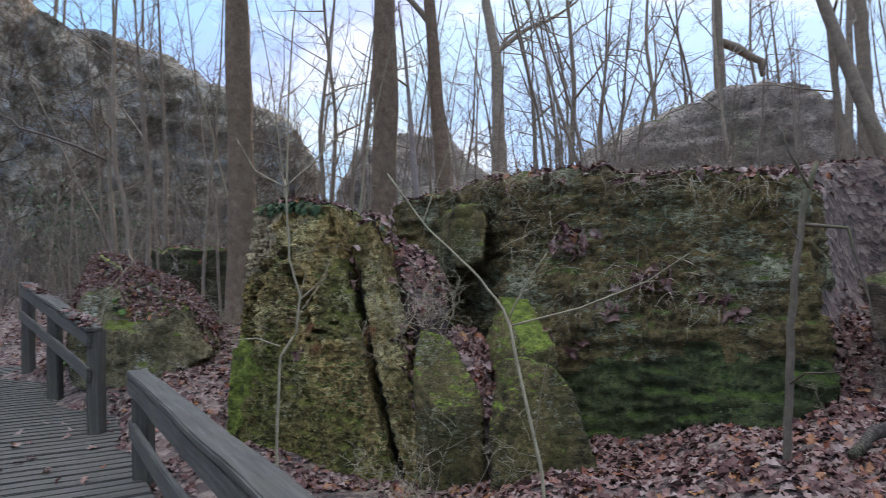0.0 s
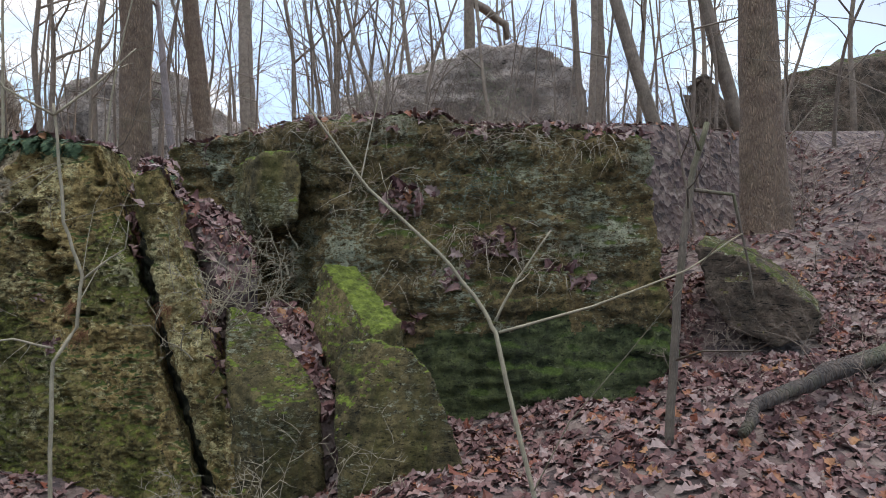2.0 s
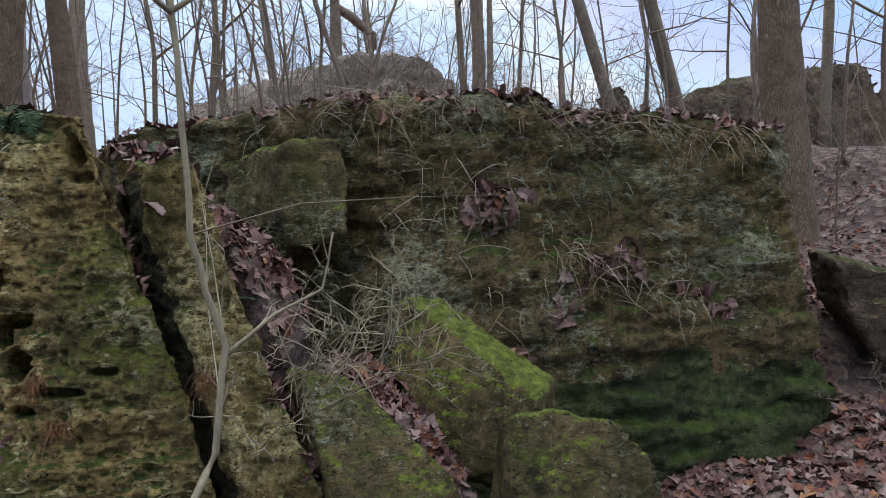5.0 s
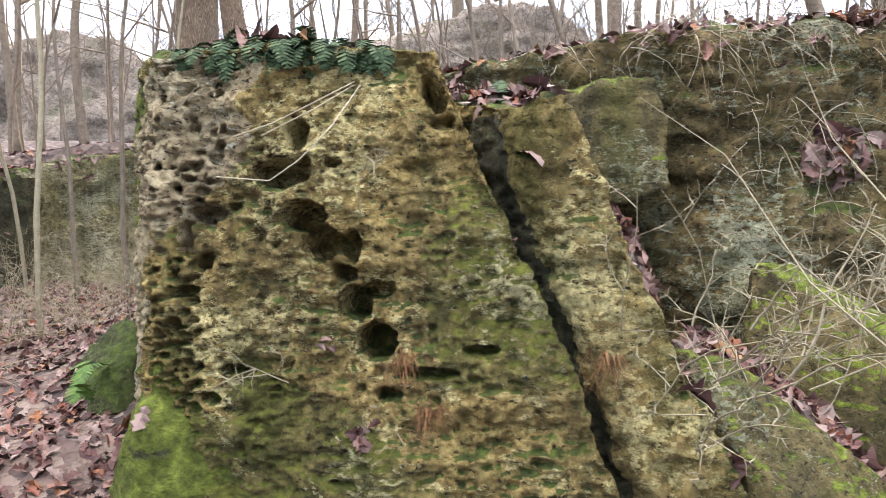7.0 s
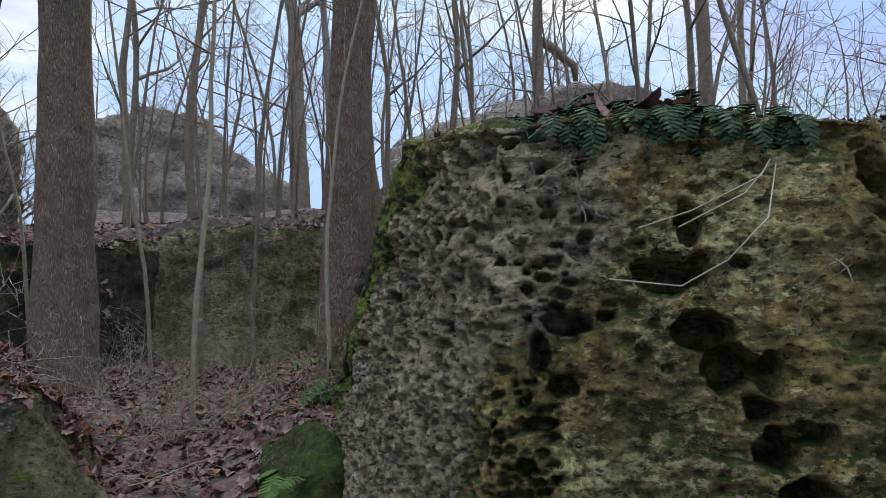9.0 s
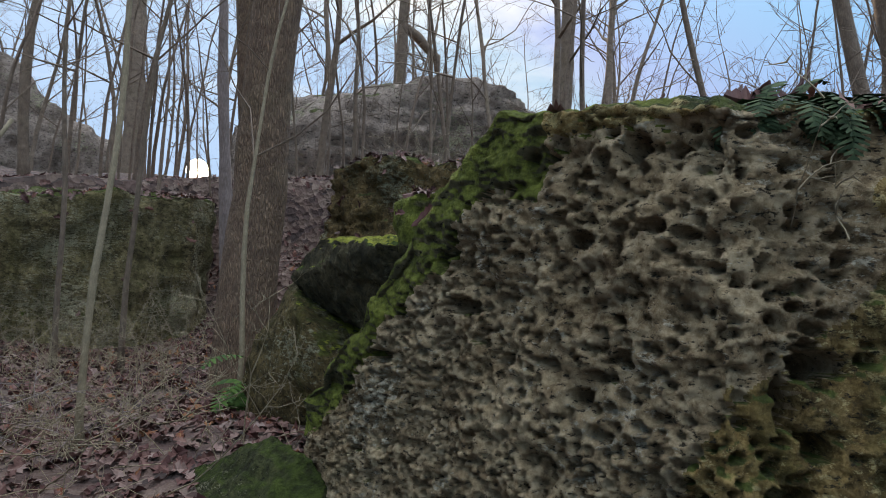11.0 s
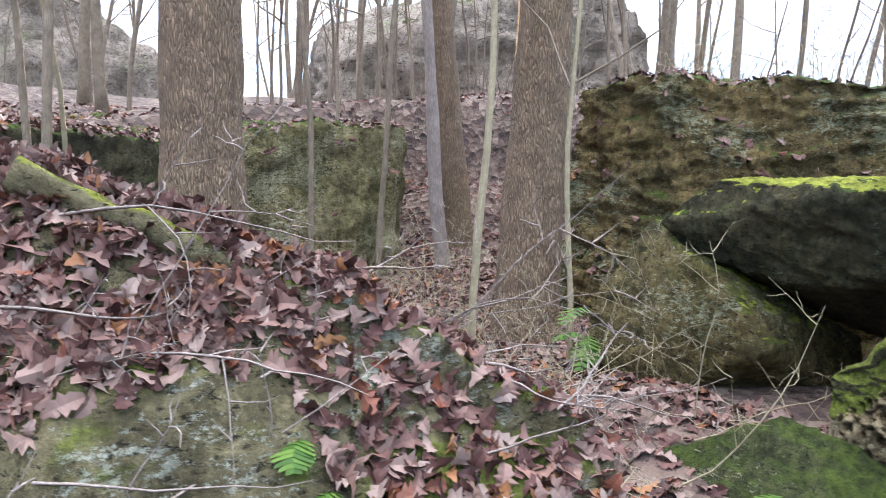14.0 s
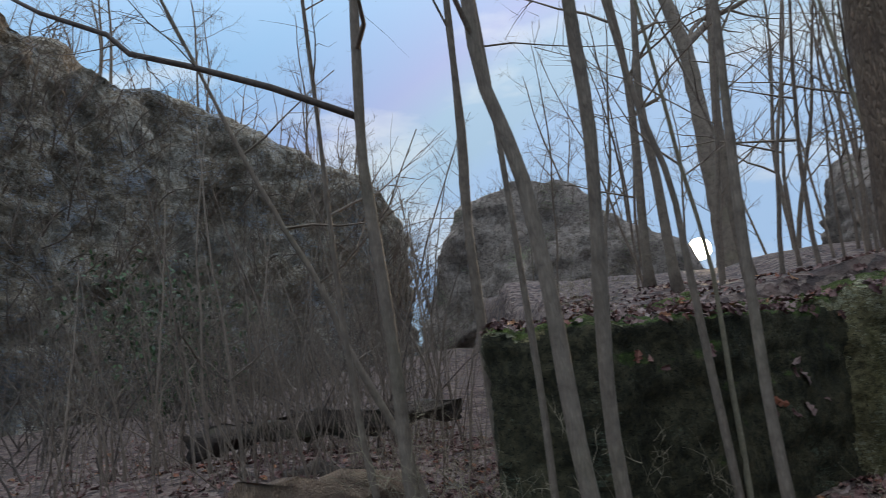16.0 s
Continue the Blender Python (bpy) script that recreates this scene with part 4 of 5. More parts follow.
CLIFF_TOP = [(-9.4, 49.4, 9.4), (-10.7, 48.4, 12.2), (-13.0, 47.6, 13.4), (-16.9, 44.9, 14.7), (-20.2, 41.6, 16.3), (-22.1, 37.1, 16.8), (-22.8, 31.2, 17.4), (-24.7, 23.4, 18.5), (-31.2, 13.0, 17.8), (-52.0, 15.6, 20.4), (-52.0, 65.0, 20.4), (-18.2, 65.0, 16.5)]
rock("pale_cliff", prism_mesh([(x + 0.5, y - 0.3, -1.0) for x, y, z in CLIFF_TOP], CLIFF_TOP), 0.28, ROCK_CLIFF, "high pale limestone-grey cliff hung with brush", 0.6, 181, 2, 0.5)
# ---- boardwalk ----
WAY, SIDE, START = Vector((-0.508, 0.861, 0)), Vector((0.861, 0.508, 0)), Vector((-0.6, 2.16, 0))


def deck_z(s):
    return -0.3 + 0.05 * s


def deck_point(s, lateral, z):
    p = START + WAY * s + SIDE * lateral
    return Vector((p.x, p.y, z))


def board(length, width, thick, bevel=0.006, seed=0, twist=0.004):
    """A sawn board along x, with worn edges and uneven faces."""
    bm = bmesh.new()
    bmesh.ops.create_cube(bm, size=1)
    for v in bm.verts:
        v.co = Vector((v.co.x * length, v.co.y * width, v.co.z * thick))
    bmesh.ops.bevel(bm, geom=bm.edges[:], offset=bevel, segments=2, affect="EDGES")
    cuts = [e for e in bm.edges if abs(e.verts[0].co.x - e.verts[1].co.x) > length * 0.5]
    bmesh.ops.subdivide_edges(bm, edges=cuts, cuts=max(2, int(length / 0.25)))
    rng = random.Random(seed)
    ph = rng.uniform(0, 9)
    for v in bm.verts:
        v.co.z += twist * math.sin(v.co.x * 5 + ph) + rng.uniform(-1, 1) * 0.0015
        v.co.y += twist * math.sin(v.co.x * 3.1 + ph * 2)
    return bm


def beam_between(name, a, b, width, thick, parent, seed=0, up=Vector((0, 0, 1))):
    d = (b - a)
    ob = part(name, board(d.length, width, thick, 0.008, seed), TIMBER, parent)
    x = d.normalized()
    y = up.cross(x).normalized()
    z = x.cross(y)
    m = Matrix((x, y, z)).transposed().to_4x4()
    m.translation = (a + b) / 2
    ob.matrix_world = m
    return ob


boardwalk = tagged(new("boardwalk"), "grey weathered timber boardwalk with scattered leaves", "boardwalk")
planks = []
for k in range(3):
    bm = board(1.9, 0.138, 0.038, 0.006, k, 0.003)
    me = bpy.data.meshes.new("plank")
    bm.to_mesh(me)
    bm.free()
    me.materials.append(TIMBER)
    planks.append(me)
rng = random.Random(5)
for k in range(105):
    s = -5.0 + k * 0.146
    ob = new("plank", planks[k % 3])
    ob.parent = boardwalk
    m = Matrix((SIDE, -WAY, Vector((0, 0, 1)))).transposed().to_4x4()
    m.translation = deck_point(s, -0.92 + rng.uniform(-0.015, 0.015), deck_z(s) - 0.02 + rng.uniform(-0.004, 0.004))
    ob.matrix_world = m
for lat in (-0.15, -0.92, -1.7):
    beam_between("joist", deck_point(-5, lat, deck_z(-5) - 0.13), deck_point(10.2, lat, deck_z(10.2) - 0.13), 0.05, 0.18, boardwalk, 3)
for s in (-4, -1.5, 1, 3.5, 6, 8.5):
    for lat in (-0.15, -1.7):
        p = deck_point(s, lat - 0.08, 0)
        beam_between("pile", Vector((p.x, p.y, height_at(p.x, p.y) - 0.15)), Vector((p.x, p.y, deck_z(s) - 0.05)), 0.12, 0.12, boardwalk, 4, Vector((1, 0, 0)))


def railing(name, a, b, za, zb, posts, label):
    rail = tagged(new(name), label, "railing")
    beam_between("cap_rail", Vector((a.x, a.y, za)), Vector((b.x, b.y, zb)), 0.15, 0.042, rail, 7)
    off = SIDE * -0.05
    beam_between("top_rail", Vector((a.x, a.y, za - 0.09)) + off, Vector((b.x, b.y, zb - 0.09)) + off, 0.04, 0.13, rail, 8)
    beam_between("mid_rail", Vector((a.x, a.y, za - 0.42)) + off, Vector((b.x, b.y, zb - 0.42)) + off, 0.04, 0.13, rail, 9)
    for u in posts:
        p = a.lerp(b, u)
        s = (p - START).dot(WAY)
        top = za + (zb - za) * u - 0.022
        beam_between("post", Vector((p.x, p.y, deck_z(s) - 0.35)) + SIDE * 0.03, Vector((p.x, p.y, top)) + SIDE * 0.03, 0.13, 0.13, rail, 11, Vector((1, 0, 0)))
    return rail


railing("railing", Vector((0.65, 0.05, 0)), Vector((-2.5, 5.38, 0)), 0.6, 0.66, (0.05, 0.5, 0.98), "weathered grey timber handrail on square posts")
railing("railing", Vector((-3.42, 6.55, 0)), Vector((-5.9, 9.55, 0)), 0.93, 1.42, (0.02, 0.52, 0.98), "far weathered timber handrail beyond a gap")

# ---- leaves ----
def leaf_shapes():
    """Curled oak leaves: lobed outline round a bent midrib, one unit long."""
    out = []
    for k in range(4):
        rng = random.Random(70 + k)
        us = np.linspace(0, 1, 8)
        wid = np.array([0.02, 0.2, 0.11, 0.31, 0.16, 0.29, 0.15, 0.02]) * rng.uniform(0.85, 1.15)
        v, f = [], []
        for i, (u, w) in enumerate(zip(us, wid)):
            droop = -0.6 * rng.uniform(0.4, 1.2) * (u - 0.5) ** 2
            lift = rng.uniform(0.2, 1.0)
            v += [(u - 0.5, w, droop + lift * w), (u - 0.5, 0, droop), (u - 0.5, -w, droop + rng.uniform(0.2, 1.0) * w)]
            if i:
                a = 3 * (i - 1)
                f += [(a, a + 1, a + 4, a + 3), (a + 1, a + 2, a + 5, a + 4)]
        out.append((np.array(v), np.array(f)))
    return out


LEAVES = leaf_shapes()


def lobed_shapes():
    """Deeply lobed curled oak leaves for the places seen closest."""
    out = []
    for k in range(6):
        rng = random.Random(170 + k)
        v, f = [], []
        wid = [0.015, 0.1, 0.1, 0.23, 0.15, 0.31, 0.17, 0.28, 0.15, 0.13, 0.01]
        bend, roll_l, roll_r = rng.uniform(0.4, 1.6), rng.uniform(0.1, 1.4), rng.uniform(0.1, 1.4)
        for i, w in enumerate(wid):
            u = i / 10
            w *= rng.uniform(0.8, 1.15)
            z = -bend * (u - 0.5) ** 2
            sw = 0.06 * (w > 0.12)
            v += [(u - 0.5 + sw, w, z + roll_l * w * w * 2), (u - 0.5, 0, z), (u - 0.5 + sw, -w, z + roll_r * w * w * 2)]
            if i:
                a = 3 * (i - 1)
                f += [(a, a + 1, a + 4, a + 3), (a + 1, a + 2, a + 5, a + 4)]
        out.append((np.array(v), np.array(f)))
    return out


LOBED = lobed_shapes()


def scatter_leaves(name, places, normals, size, seed, mat, label, tilt=0.35, shapes=None):
    rng = np.random.RandomState(seed)
    vs, fs, base = [], [], 0
    for p, nrm in zip(places, normals):
        v, f = (shapes or LEAVES)[rng.randint(len(shapes or LEAVES))]
        z = np.array(nrm) + rng.normal(0, tilt, 3)
        z /= np.linalg.norm(z)
        x = np.cross(z, rng.normal(0, 1, 3))
        x /= np.linalg.norm(x)
        y = np.cross(z, x)
        if rng.random_sample() < 0.3:
            z, y = -z, -y
        s = size * rng.uniform(0.55, 1.3)
        vs.append((v * s) @ np.stack([x, y, z]) + p + np.array(nrm) * size * 0.14)
        fs.append(f + base)
        base += len(v)
    ob = linked(name, np.concatenate(vs), np.concatenate(fs), mat, smooth=False)
    return tagged(ob, label, "leaves", kind="stuff")


bpy.context.view_layer.update()
graph = bpy.context.evaluated_depsgraph_get()


def dropped(boxes, seed, steep=0.45, avoid=()):
    rng, places, norms = random.Random(seed), [], []
    for x0, x1, y0, y1, count, top in boxes:
        for _ in range(count):
            x, y = rng.uniform(x0, x1), rng.uniform(y0, y1)
            hit, p, nrm, _, ob, _ = scene.ray_cast(graph, Vector((x, y, top)), Vector((0, 0, -1)))
            if not hit or nrm.z < steep:
                continue
            if ob.name == "shelf_rock" and p.z < 1.98 and y < 6.6:
                continue
            owner = ob.parent.name if ob.parent else ob.name
            if owner in avoid or ob.name.split(".")[0] in avoid:
                continue
            if owner == "boardwalk" and rng.random() > 0.04:
                continue
            places.append(np.array(p))
            norms.append(np.array(nrm))
    return places, norms


BARE = ("pitted_boulder", "tilted_block", "foot_block", "overhang_block", "fallen_slab", "niche_block", "fern_rock", "leaning_slab", "railing", "leaf_mound_rock", "gully_slab")
lp, ln = dropped([(-0.6, 5.2, 1.6, 5.6, 8500, 8), (-4.2, 0.2, 5.0, 14, 7200, 8), (-9, -4, 8.5, 18, 4200, 8), (2.5, 8, 4.2, 9, 2600, 8), (-1.2, 3.5, 5.0, 8, 2400, 8), (-4, 4, -1, 3.2, 700, 8), (-2.6, 4, 8, 13, 1400, 8), (-6, 1, 12.4, 18, 2000, 8), (-13, -6, 13, 21, 1800, 8), (-1, 2, 12, 15.5, 900, 8), (2.4, 4, 4.6, 6.2, 500, 8)], 3, 0.33, BARE + ("cave_block",))
scatter_leaves("leaf_litter", lp, ln, 0.1, 1, LEAF, "fallen brown and mauve oak leaves over the ground")
lp, ln = dropped([(-5.3, -2.9, 7.8, 10.3, 8500, 8), (-4.85, -3.5, 8.5, 9.3, 3200, 8)], 6, 0.2, BARE[:-2] + ("ground", "boardwalk"))
rng = random.Random(14)
keep = [k for k in range(len(lp)) if (value_noise(lp[k][None] * 1.0, 1.6, 4)[0] > (-0.5 if lp[k][1] > 8.45 else 0.2) and (lp[k][0] > -4.72 or rng.random() < 0.3))]
scatter_leaves("leaf_heap", [lp[k] for k in keep], [ln[k] for k in keep], 0.074, 2, LEAF, "heap of curled dry oak leaves on the mound", 0.8, LOBED)
lp, ln = dropped([(-0.95, -0.55, 5.7, 6.6, 160, 8), (-0.5, 0.35, 5.0, 6.3, 620, 8), (-1.6, -1.0, 6.2, 7.2, 110, 8), (-0.2, 2.8, 5.0, 6.4, 900, 8), (-1.9, -1.2, 6.9, 8.4, 14, 8)], 8, 0.5, ("ground", "boardwalk", "railing", "tilted_block", "foot_block", "gully_slab", "niche_block"))
scatter_leaves("ledge_leaves", lp, ln, 0.115, 3, LEAF, "fallen oak leaves caught on rock ledges and in the gully", 0.45, LOBED)


# ---- stems, ferns and brush ----
def fronds(name, places, length, seed, mat, label, hang=-0.1, parts_of=None):
    rng = random.Random(seed)
    made = []
    for p, facing in places:
        v, f = [], []
        pts = wander(rng, p, Vector(facing) + Vector((rng.gauss(0, 0.5), rng.gauss(0, 0.5), rng.gauss(0.05, 0.3))), length * rng.uniform(0.6, 1.2), 9, 0.07, hang)
        for i in range(1, len(pts)):
            t = (pts[i] - pts[i - 1]).normalized()
            s = t.cross(Vector((0, 0, 1)))
            s = s.normalized() if s.length > 1e-3 else Vector((1, 0, 0))
            w = length * 0.3 * math.sin(math.pi * (0.12 + 0.85 * i / len(pts)))
            g = length * 0.055
            for q in (1, -1):
                b = len(v)
                e = pts[i] + s * q * w + t * w * 0.3 - Vector((0, 0, w * 0.2))
                v += [pts[i] - t * g, pts[i] + t * g, e + t * g * 0.4, e - t * g * 0.5]
                f.append((b, b + 1, b + 2, b + 3))
            b = len(v)
            v += [pts[i - 1] - s * 0.003, pts[i - 1] + s * 0.003, pts[i] + s * 0.002, pts[i] - s * 0.002]
            f.append((b, b + 1, b + 2, b + 3))
        made.append((v, f))
    root = tagged(new(name), label, "fern")
    for v, f in made:
        linked("frond", np.array([tuple(q) for q in v]), f, mat, root, smooth=False)
    return root


def surface(x, y, top=6.0):
    hit, p, nrm, _, _, _ = scene.ray_cast(graph, Vector((x, y, top)), Vector((0, 0, -1)))
    return (p, nrm) if hit else (Vector((x, y, height_at(x, y))), Vector((0, 0, 1)))


rng = random.Random(9)
spots = []
for _ in range(420):
    u = rng.random()
    x, y = -1.78 + 0.6 * u, 6.42 - 0.4 * u + rng.uniform(-0.02, 0.2)
    p, _ = surface(x, y)
    spots.append((p, (-0.5 + rng.gauss(0, 0.8), -0.7 + rng.gauss(0, 0.6), 0.1 + rng.gauss(0, 0.4))))
fronds("polypody_fern", spots, 0.115, 12, DARKFERN, "dark green polypody ferns hanging over the boulder's top", -0.28)
spots = [(surface(-0.75 + rng.uniform(-0.1, 0.25), 6.0 + rng.uniform(-0.2, 0.3))[0], (0.2, -0.6, 0.2)) for _ in range(14)]
fronds("polypody_fern", spots, 0.12, 13, DARKFERN, "small dark fern tuft on the leaning slab", -0.12)
for x, y, n, ln_, seed in ((-2.2, 8.35, 3, 0.22, 21), (-2.12, 8.1, 2, 0.2, 22), (-4.0, 8.35, 3, 0.15, 23), (-1.55, 10.0, 9, 0.28, 24), (-5.15, 9.4, 8, 0.28, 25), (-5.4, 10.3, 7, 0.3, 26)):
    spots = [(surface(x + rng.uniform(-0.06, 0.06), y + rng.uniform(-0.06, 0.06))[0], (-0.8, -0.5, 0.3)) for _ in range(n)]
    fronds("fern", spots, ln_, seed, FERN, "bright green fern on mossy rock", -0.14)


def stems(name, starts, way, length, radius, seed, mat, label, bend=0.12, droop=-0.06, kind="stuff", twigs=0, steps=7):
    rng = random.Random(seed)
    v, f = [], []
    for p in starts:
        d = Vector(way) + Vector((rng.gauss(0, 0.45), rng.gauss(0, 0.45), rng.gauss(0, 0.3)))
        ln = length * rng.uniform(0.45, 1.25)
        pts = wander(rng, p, d, ln, steps, bend, droop)
        r = radius * rng.uniform(0.6, 1.4)
        tube(v, f, pts, [r * (1 - 0.75 * k / steps) for k in range(steps + 1)], 3, False)
        if twigs:
            branching(rng, v, f, pts, r, 2, twigs, 0.75, 0.0, 3)
    ob = linked(name, np.array([tuple(q) for q in v]), f, mat)
    return tagged(ob, label, "brush", kind=kind)


def lip(u):
    """A point along the front top edge of the shelf rock."""
    a = FRONT[1:7]
    w = u * (len(a) - 1)
    i = min(int(w), len(a) - 2)
    return Vector(a[i]).lerp(Vector(a[i + 1]), w - i)


rng = random.Random(31)
starts = [lip(rng.random() ** 0.8) + Vector((rng.uniform(-0.05, 0.05), rng.uniform(-0.02, 0.25), rng.uniform(-0.12, 0.03))) for _ in range(420)]
stems("hanging_stems", starts, (-0.3, -0.6, 0.2), 0.42, 0.0022, 32, GRASS, "dry stems and roots hanging over the rock's top edge", 0.16, -0.16)
FACE_N = Vector((-0.41, -0.9, 0.17)).normalized()


def face(x, z):
    """A point on the front of the shelf rock."""
    p = Vector((x, 5.82 - 0.455 * (x - 0.9) + 0.19 * (z - 1.35), z))
    hit, q, _, _, _, _ = scene.ray_cast(graph, p + FACE_N * 0.5, -FACE_N)
    return q if hit else p



for x, z, n, ln_, mat, lab, sd in ((0.75, 1.75, 90, 0.36, GRASS, "tuft of dry tan grass on the rock face", 41), (1.5, 1.7, 200, 0.26, GREYFERN, "grey-green trailing tuft on the rock face", 42), (1.4, 1.3, 120, 0.42, GRASS, "dry stems rooted in a crack of the face", 43), (1.85, 1.15, 90, 0.35, GRASS, "dry trailing stems low on the face", 44), (0.95, 1.05, 40, 0.3, GRASS, "dry grass tuft above the blocks", 45)):
    st = [face(x + rng.gauss(0, 0.15), z + rng.gauss(0, 0.1)) for _ in range(n // 2)]
    stems("grass_tuft", st, (-0.45, -0.8, 0.25), ln_, 0.0026, sd, mat, lab, 0.14, -0.14)
for x, z, n, sd in ((0.95, 1.6, 40, 51), (1.5, 1.25, 18, 52), (2.0, 1.0, 12, 53), (0.85, 0.72, 16, 54), (1.2, 1.0, 10, 56)):
    pl = [np.array(face(x + rng.gauss(0, 0.07), z + rng.gauss(0, 0.05))) for _ in range(n)]
    scatter_leaves("leaf_clump", pl, [np.array((-0.41, -0.85, 0.3))] * n, 0.12, sd, LEAF, "clump of dry russet leaves on the rock face", 0.7, LOBED)
# small sprigs and russet leaves caught on the boulder's front
def on_front(x, z):
    p = Vector((x, front_y(x, z), z))
    out = Vector((-0.52, -0.84, 0.17)).normalized()
    hit, q, _, _, _, _ = scene.ray_cast(graph, p + out * 0.4, -out)
    return q if hit else p


for x, z, sd in ((-1.28, 0.98, 81), (-1.22, 0.8, 82), (-0.72, 0.95, 83)):
    stems("grass_tuft", [on_front(x + rng.gauss(0, 0.02), z + rng.gauss(0, 0.015)) for _ in range(34)], (-0.4, -0.6, -0.2), 0.13, 0.0016, sd, RUST_STEM, "small tuft of rust-brown dead stems on the boulder", 0.12, -0.2)
for x, z, n, sd in ((-1.42, 0.72, 7, 84), (-1.5, 1.02, 3, 85)):
    scatter_leaves("leaf_clump", [np.array(on_front(x + rng.gauss(0, 0.03), z + rng.gauss(0, 0.02))) for _ in range(n)], [np.array((-0.5, -0.8, 0.3))] * n, 0.075, sd, LEAF, "few curled russet leaves caught on the boulder", 0.7, LOBED)
starts = [on_front(x, z) + Vector((-0.02, -0.03, 0)) for x, z in ((-1.62, 0.95), (-1.6, 0.9), (-1.33, 1.42), (-1.3, 0.7), (-1.8, 1.75), (-1.72, 1.72))]
stems("dry_stems", starts, (0.1, -0.2, 0.7), 0.34, 0.0024, 86, PALE_TWIG, "thin pale bare sprigs on the boulder's face", 0.2, -0.03, "stuff", 3)
# looped dry stems hanging from the boulder's top
v_, f_ = [], []
for loop in ([(-1.3, 6.02, 1.86), (-1.42, 5.94, 1.8), (-1.58, 6.0, 1.72), (-1.7, 6.05, 1.68)], [(-1.3, 6.02, 1.85), (-1.46, 5.95, 1.76), (-1.62, 6.0, 1.68)], [(-1.28, 6.02, 1.85), (-1.42, 5.92, 1.7), (-1.52, 5.95, 1.6), (-1.6, 6.02, 1.54), (-1.75, 6.1, 1.56)]):
    tube(v_, f_, loop, [0.0022] * len(loop), 5, False)
tagged(linked("dry_stems", np.array([tuple(q) for q in v_]), f_, GRASS), "looped pale dry stems hanging over the boulder", "stems", kind="stuff")
# brush before the gully and at the foot of the rocks
st = [Vector((-0.35 + rng.gauss(0, 0.16), 5.25 + rng.gauss(0, 0.12), 0.9 + rng.gauss(0, 0.1))) for _ in range(26)]
stems("gully_brush", st, (0.2, -0.5, 0.9), 0.6, 0.0046, 61, PALE_TWIG, "tangle of pale bare twigs in the gully", 0.16, 0.0, "stuff", 4)
st = [Vector((x, y, height_at(x, y))) for x, y in [(-0.25 + rng.gauss(0, 0.3), 4.55 + rng.gauss(0, 0.18)) for _ in range(22)]]
stems("foot_brush", st, (0.1, -0.2, 1.0), 0.55, 0.003, 62, PALE_TWIG, "low pale brush at the foot of the slabs", 0.16, -0.02, "stuff", 4)
st = [Vector((x, y, height_at(x, y))) for x, y in [(rng.uniform(2.2, 5.5), rng.uniform(2.8, 5.2)) for _ in range(60)] + [(rng.uniform(3.6, 8.5), rng.uniform(4.6, 9.5)) for _ in range(170)]]
stems("slope_brush", st, (0, 0, 1.0), 0.62, 0.0035, 63, TWIG, "sparse dry brush on the leafy slope", 0.18, -0.02, "stuff", 4)
st = [Vector((x, y, height_at(x, y))) for x, y in [(rng.uniform(-3.4, -1.6), rng.uniform(9.2, 12.8)) for _ in range(90)] + [(rng.uniform(-7, -4), rng.uniform(11.5, 17)) for _ in range(90)] + [(rng.uniform(-2.6, -0.4), rng.uniform(12.2, 13.4)) for _ in range(30)] + [(rng.uniform(-6.8, -5.3), rng.uniform(11.9, 12.9)) for _ in range(45)]]
stems("wall_brush", st, (0, 0, 1.0), 0.8, 0.0035, 64, PALE_TWIG, "grey winter brush before the ledge wall", 0.16, -0.01, "stuff", 4)
st = [Vector((x, y, height_at(x, y))) for x, y in [(rng.uniform(-0.4, 3.4), rng.uniform(6.4, 9.5)) for _ in range(130)] + [(rng.uniform(1.5, 10), rng.uniform(8, 18)) for _ in range(260)]]
stems("shelf_brush", st, (0, 0, 1.0), 1.1, 0.005, 65, TWIG, "bare brush growing on the rock shelf", 0.14, 0.0, "stuff", 4)
st = [Vector((x, y, surface(x, y, 12)[0].z)) for x, y in [(rng.uniform(0.1, 1.6), rng.uniform(9.2, 11.2)) for _ in range(50)]]
stems("lip_brush", st, (-0.6, -0.3, 0.8), 0.6, 0.003, 66, GRASS, "dry stems drooping from the shelf's edge", 0.18, -0.06, "stuff", 2)
st = [Vector((x, y, height_at(x, y))) for x, y in [(rng.uniform(4, 14), rng.uniform(17, 24)) for _ in range(90)] + [(rng.uniform(5, 13), rng.uniform(4, 11)) for _ in range(90)]]
stems("slope_scrub", st, (0, 0, 1.0), 1.6, 0.008, 67, TWIG, "grey leafless scrub on the far slope", 0.14, 0.0, "stuff", 4)
st = [Vector((x, y, surface(x, y)[0].z + 0.02)) for x, y in [(rng.uniform(-4.9, -3.1), rng.uniform(8.0, 8.8)) for _ in range(46)]]
stems("mound_sticks", st, (0.9, -0.3, 0.05), 0.55, 0.004, 68, BARK_DEAD, "bare sticks lying across the leaf mound", 0.13, -0.03, "stuff", 2)
st = [Vector((x, y, height_at(x, y) + 0.05)) for x, y in [(rng.uniform(-3.3, -1.9), rng.uniform(8.6, 10)) for _ in range(44)]]
stems("fallen_sticks", st, (0.6, -0.5, 0.25), 0.8, 0.0045, 69, PALE_TWIG, "pale fallen branches on the path's leaves", 0.14, -0.03, "stuff", 3)


BARK_SAPLING = bark_material("brown_sapling_bark", (0.08, 0.056, 0.038), (0.19, 0.14, 0.095), 1.4, 0.4, 0.5)
LOG_WOOD = bark_material("mossy_log_bark", (0.035, 0.024, 0.018), (0.12, 0.08, 0.055), 0.6, 0.9, 0.7)


